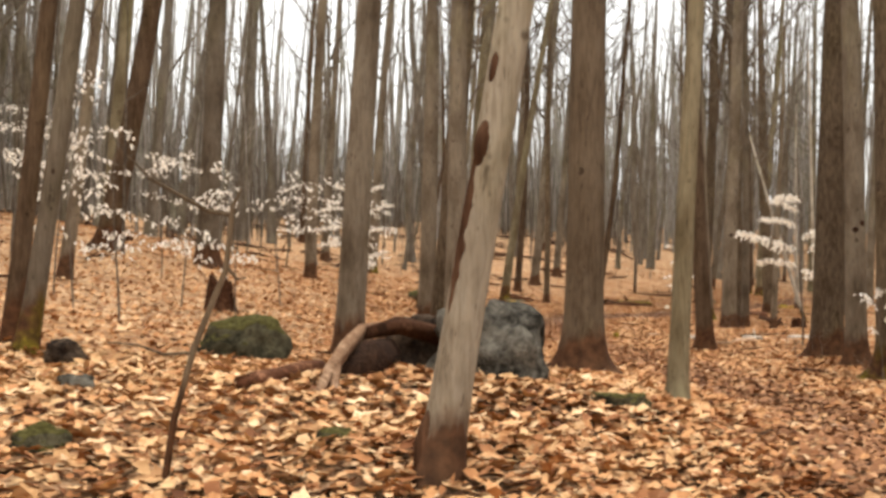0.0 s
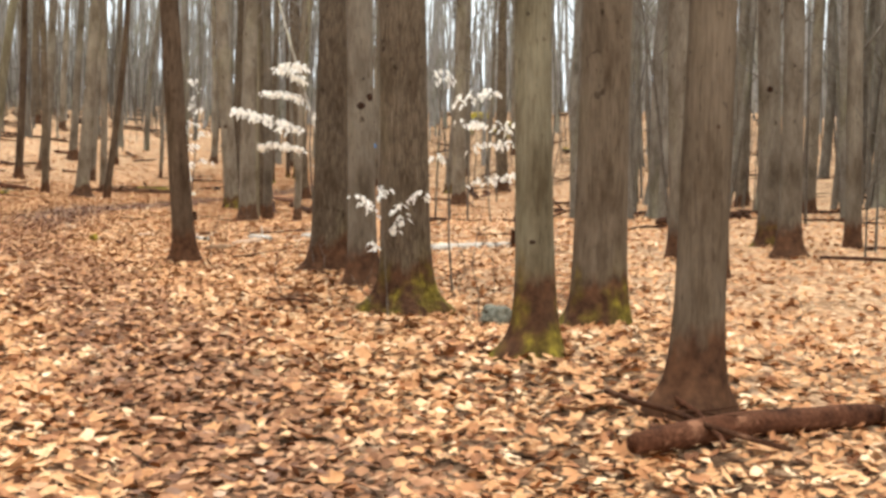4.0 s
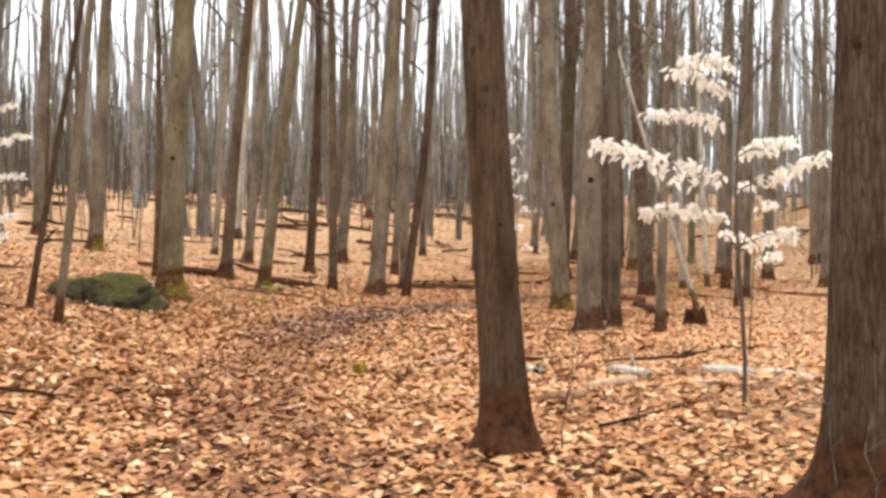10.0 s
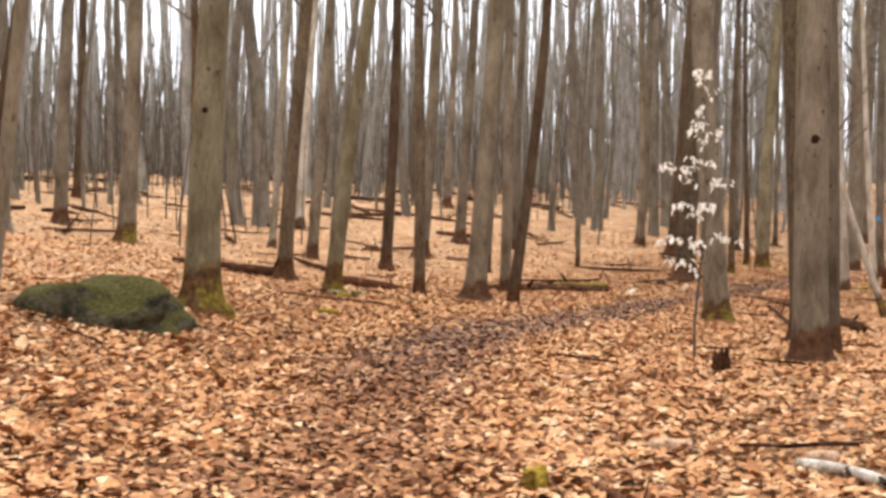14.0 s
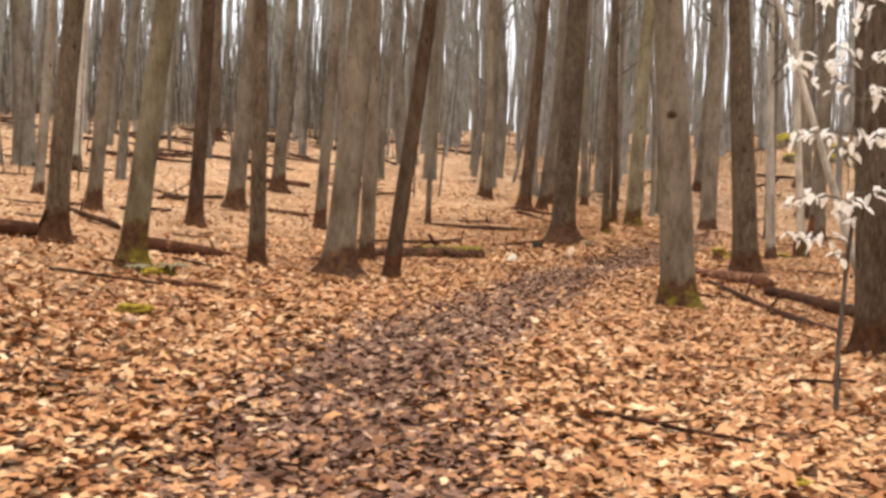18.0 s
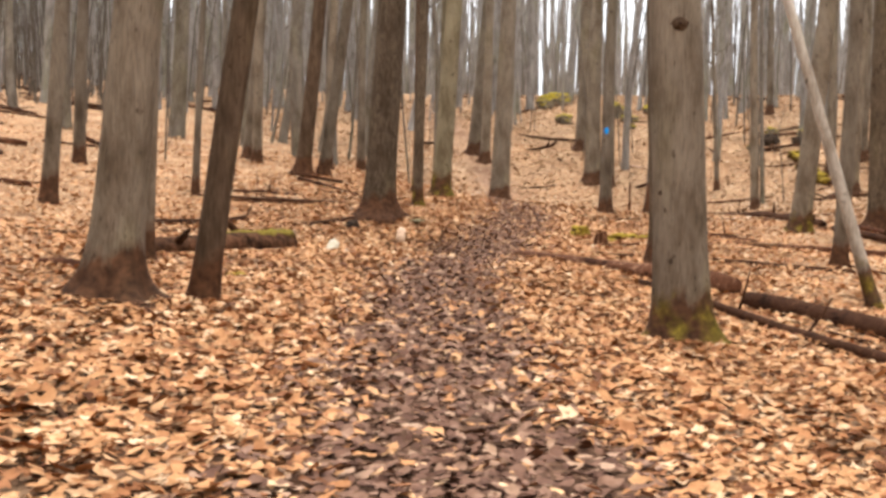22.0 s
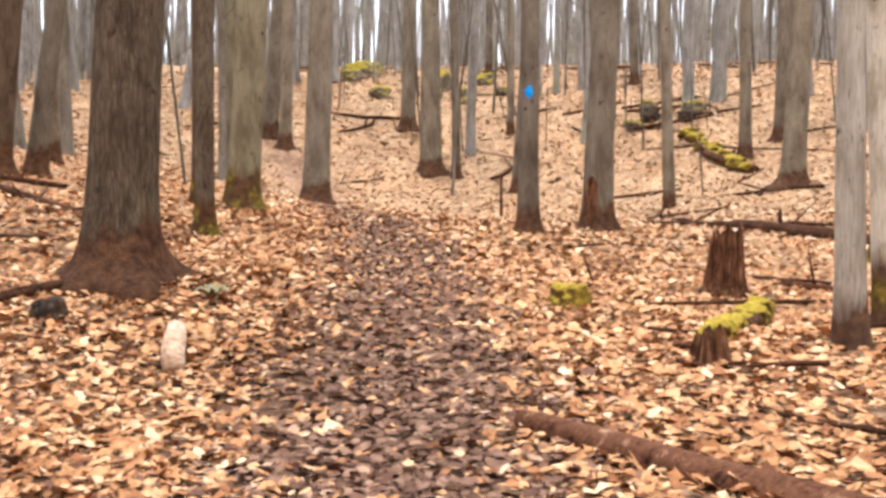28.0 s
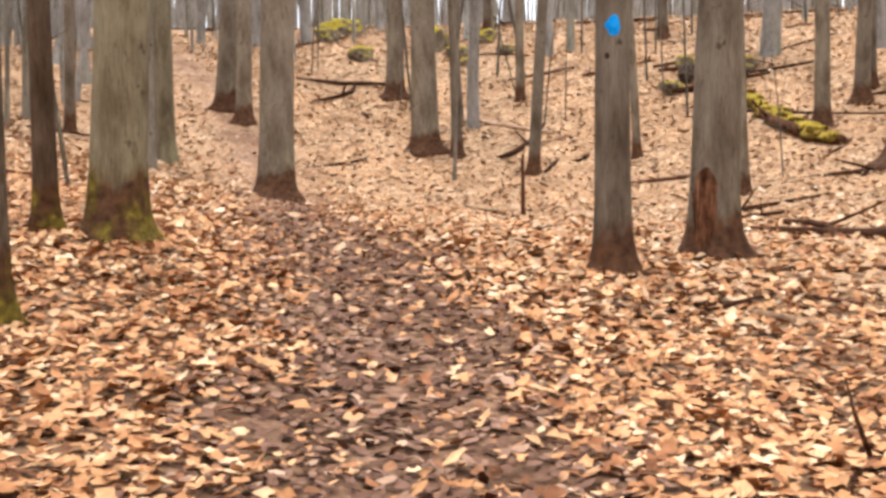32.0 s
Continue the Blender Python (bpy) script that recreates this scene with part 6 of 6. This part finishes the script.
mark(-0.05, 5.37, 0.16, 200, 0.11, "bark_scar", SCAR, "dark rotten foot", 2.6, 0.03)
mark(-0.05, 5.37, 1.72, 226, 0.05, "bark_scar", SCAR, "dark peeling scar", 3.0, 0.012)


# ---- fallen leaves as geometry ----
def scatter_leaves(name, mat, count, width, size, seed, label, inside, shape="plain", lo=-99, hi=999, area=None):
    r3 = np.random.default_rng(seed)
    seg = r3.integers(0, len(PATH) - 18, count * 3)
    pts = PATH[seg] + r3.normal(0, 1, (count * 3, 2)) * width
    if area:
        pts = np.stack([r3.uniform(area[0], area[1], count * 3), r3.uniform(area[2], area[3], count * 3)], 1)
    gap = path_gap(pts[:, 0], pts[:, 1])
    rag = np.array([noise.noise((x * 0.8, y * 0.8, 9)) for x, y in pts]) * 0.35
    ok = (gap + rag < (0.8 if lo > 0 else 0.65) + 0.5 * r3.random(len(gap))) if inside else ((gap + rag > 0.5 + 0.55 * r3.random(len(gap))) | (r3.random(len(gap)) < np.where(pts[:, 1] < 35.5, np.where(pts[:, 1] < 14, 0.16, 0.28), 0.09)))
    ok &= (pts[:, 1] > lo + r3.normal(0, 1.5, len(gap))) & (pts[:, 1] < hi + r3.normal(0, 1.5, len(gap)))
    pts = pts[ok][:count]
    n = len(pts)
    z = land(pts[:, 0], pts[:, 1])
    rough = np.array([noise.noise((x * 0.9, y * 0.9, 0)) * 0.05 + noise.noise((x * 0.27, y * 0.27, 5)) * 0.1 for x, y in pts])
    g = path_gap(pts[:, 0], pts[:, 1])
    z = z + rough * np.clip(g - 0.4, 0.15, 1) - 0.05 * np.exp(-(g / 0.6) ** 2)
    yaw = r3.uniform(0, 6.283, n)
    L = size * r3.uniform(0.6, 1.35, n)
    W = L * r3.uniform(0.6, 1.0, n)
    # outline of a curled leaf round its midrib: lobed, plain or, far off, a single blade
    if shape == "lobed":
        u = np.array([-0.5, 0.52, -0.16, 0.2, -0.34, -0.12, 0.12, 0.34, -0.34, -0.12, 0.12, 0.34])
        v = np.array([0.0, 0.0, 0.0, 0.0, 0.3, 0.17, 0.5, 0.2, -0.3, -0.17, -0.5, -0.2])
        quads = np.array([[0, 4, 5, 2], [2, 5, 6, 3], [3, 6, 7, 1], [0, 2, 9, 8], [2, 3, 10, 9], [3, 1, 11, 10]])
    elif shape == "plain":
        u = np.array([-0.5, -0.26, 0.22, 0.5, 0.2, -0.28])
        v = np.array([0.1, 0.48, 0.44, -0.06, -0.45, -0.46])
        quads = np.array([[0, 1, 2, 3], [0, 3, 4, 5]])
    else:
        u, v = np.array([-0.5, 0.1, 0.5, -0.05]), np.array([0.05, 0.5, -0.08, -0.5])
        quads = np.array([[0, 1, 2, 3]])
    k = len(u)
    curl = r3.uniform(-0.12, 0.5, n)[:, None]
    dz = np.abs(v)[None] * curl * W[:, None] + (u ** 2)[None] * r3.uniform(-0.3, 0.6, n)[:, None] * L[:, None]
    px, py = (u[None] + r3.normal(0, 0.07, (n, k))) * L[:, None], (v[None] + r3.normal(0, 0.07, (n, k))) * W[:, None] * (1 - 0.3 * curl)
    tilt, roll = r3.normal(0, 0.27, n)[:, None], r3.normal(0, 0.27, n)[:, None]
    pz = dz + px * tilt + py * roll
    c, s = np.cos(yaw)[:, None], np.sin(yaw)[:, None]
    X = pts[:, :1] + px * c - py * s
    Y = pts[:, 1:] + px * s + py * c
    Z = z[:, None] + 0.012 + pz + r3.uniform(0, 0.032, n)[:, None]
    co = np.stack([X, Y, Z], -1).reshape(-1, 3).astype(np.float32)
    me = bpy.data.meshes.new(name)
    me.vertices.add(k * n)
    me.vertices.foreach_set("co", co.ravel())
    f = (quads[None] + k * np.arange(n)[:, None, None]).reshape(-1)
    me.loops.add(len(f))
    me.loops.foreach_set("vertex_index", f.astype(np.int32))
    me.polygons.add(len(f) // 4)
    me.polygons.foreach_set("loop_start", (np.arange(len(f) // 4) * 4).astype(np.int32))
    me.materials.append(mat)
    me.update(calc_edges=True)
    me.validate()
    tagged(new(name, me), label, "leaves", kind="stuff")


scatter_leaves("leaf_litter", LEAVES, 92000, 2.5, 0.092, 11, "layer of fallen dry tan and brown lobed leaves", False, "lobed")
scatter_leaves("small_leaf_litter", LEAVES, 120000, 3.3, 0.066, 21, "fallen dry tan and brown leaves", False)
scatter_leaves("leaf_litter_wide", LEAVES, 190000, 10.0, 0.085, 12, "scattered fallen dry tan leaves between the trees", False, "blade")
scatter_leaves("trodden_leaves", TRODDEN, 29000, 0.8, 0.07, 13, "trodden light brown leaves on the footpath", True, "plain", -99, 37.5)
scatter_leaves("damp_leaves_near", DAMP_LEAVES, 2000, 0.5, 0.064, 19, "damp dark brown leaves trodden on the footpath", True, "plain", -99, 17)
scatter_leaves("damp_leaves", DAMP_LEAVES, 25000, 0.85, 0.064, 14, "damp dark brown leaves trodden on the footpath", True, "plain", 34.5, 57)
scatter_leaves("trodden_leaves_uphill", TRODDEN, 3500, 0.85, 0.066, 16, "trodden light brown leaves on the footpath", True, "plain", 57, 999)
scatter_leaves("damp_leaves_uphill", DAMP_LEAVES, 15500, 0.85, 0.062, 17, "damp dark brown leaves trodden on the footpath", True, "plain", 57, 999)
scatter_leaves("hillside_leaves", OLD_LEAVES, 52000, 1.0, 0.13, 15, "scattered bleached fallen leaves on the hillside", False, "blade", area=(18, 50, 62, 105))
scatter_leaves("broad_leaves", LEAVES, 7000, 2.4, 0.13, 18, "broad dry lobed leaves lying on the litter", False, "lobed")
scatter_leaves("pale_broad_leaves", PALE_LITTER, 5200, 2.4, 0.12, 23, "broad pale tan leaves heaped beside the footpath", False, "lobed", area=(-4.5, 1.6, 1.5, 11))
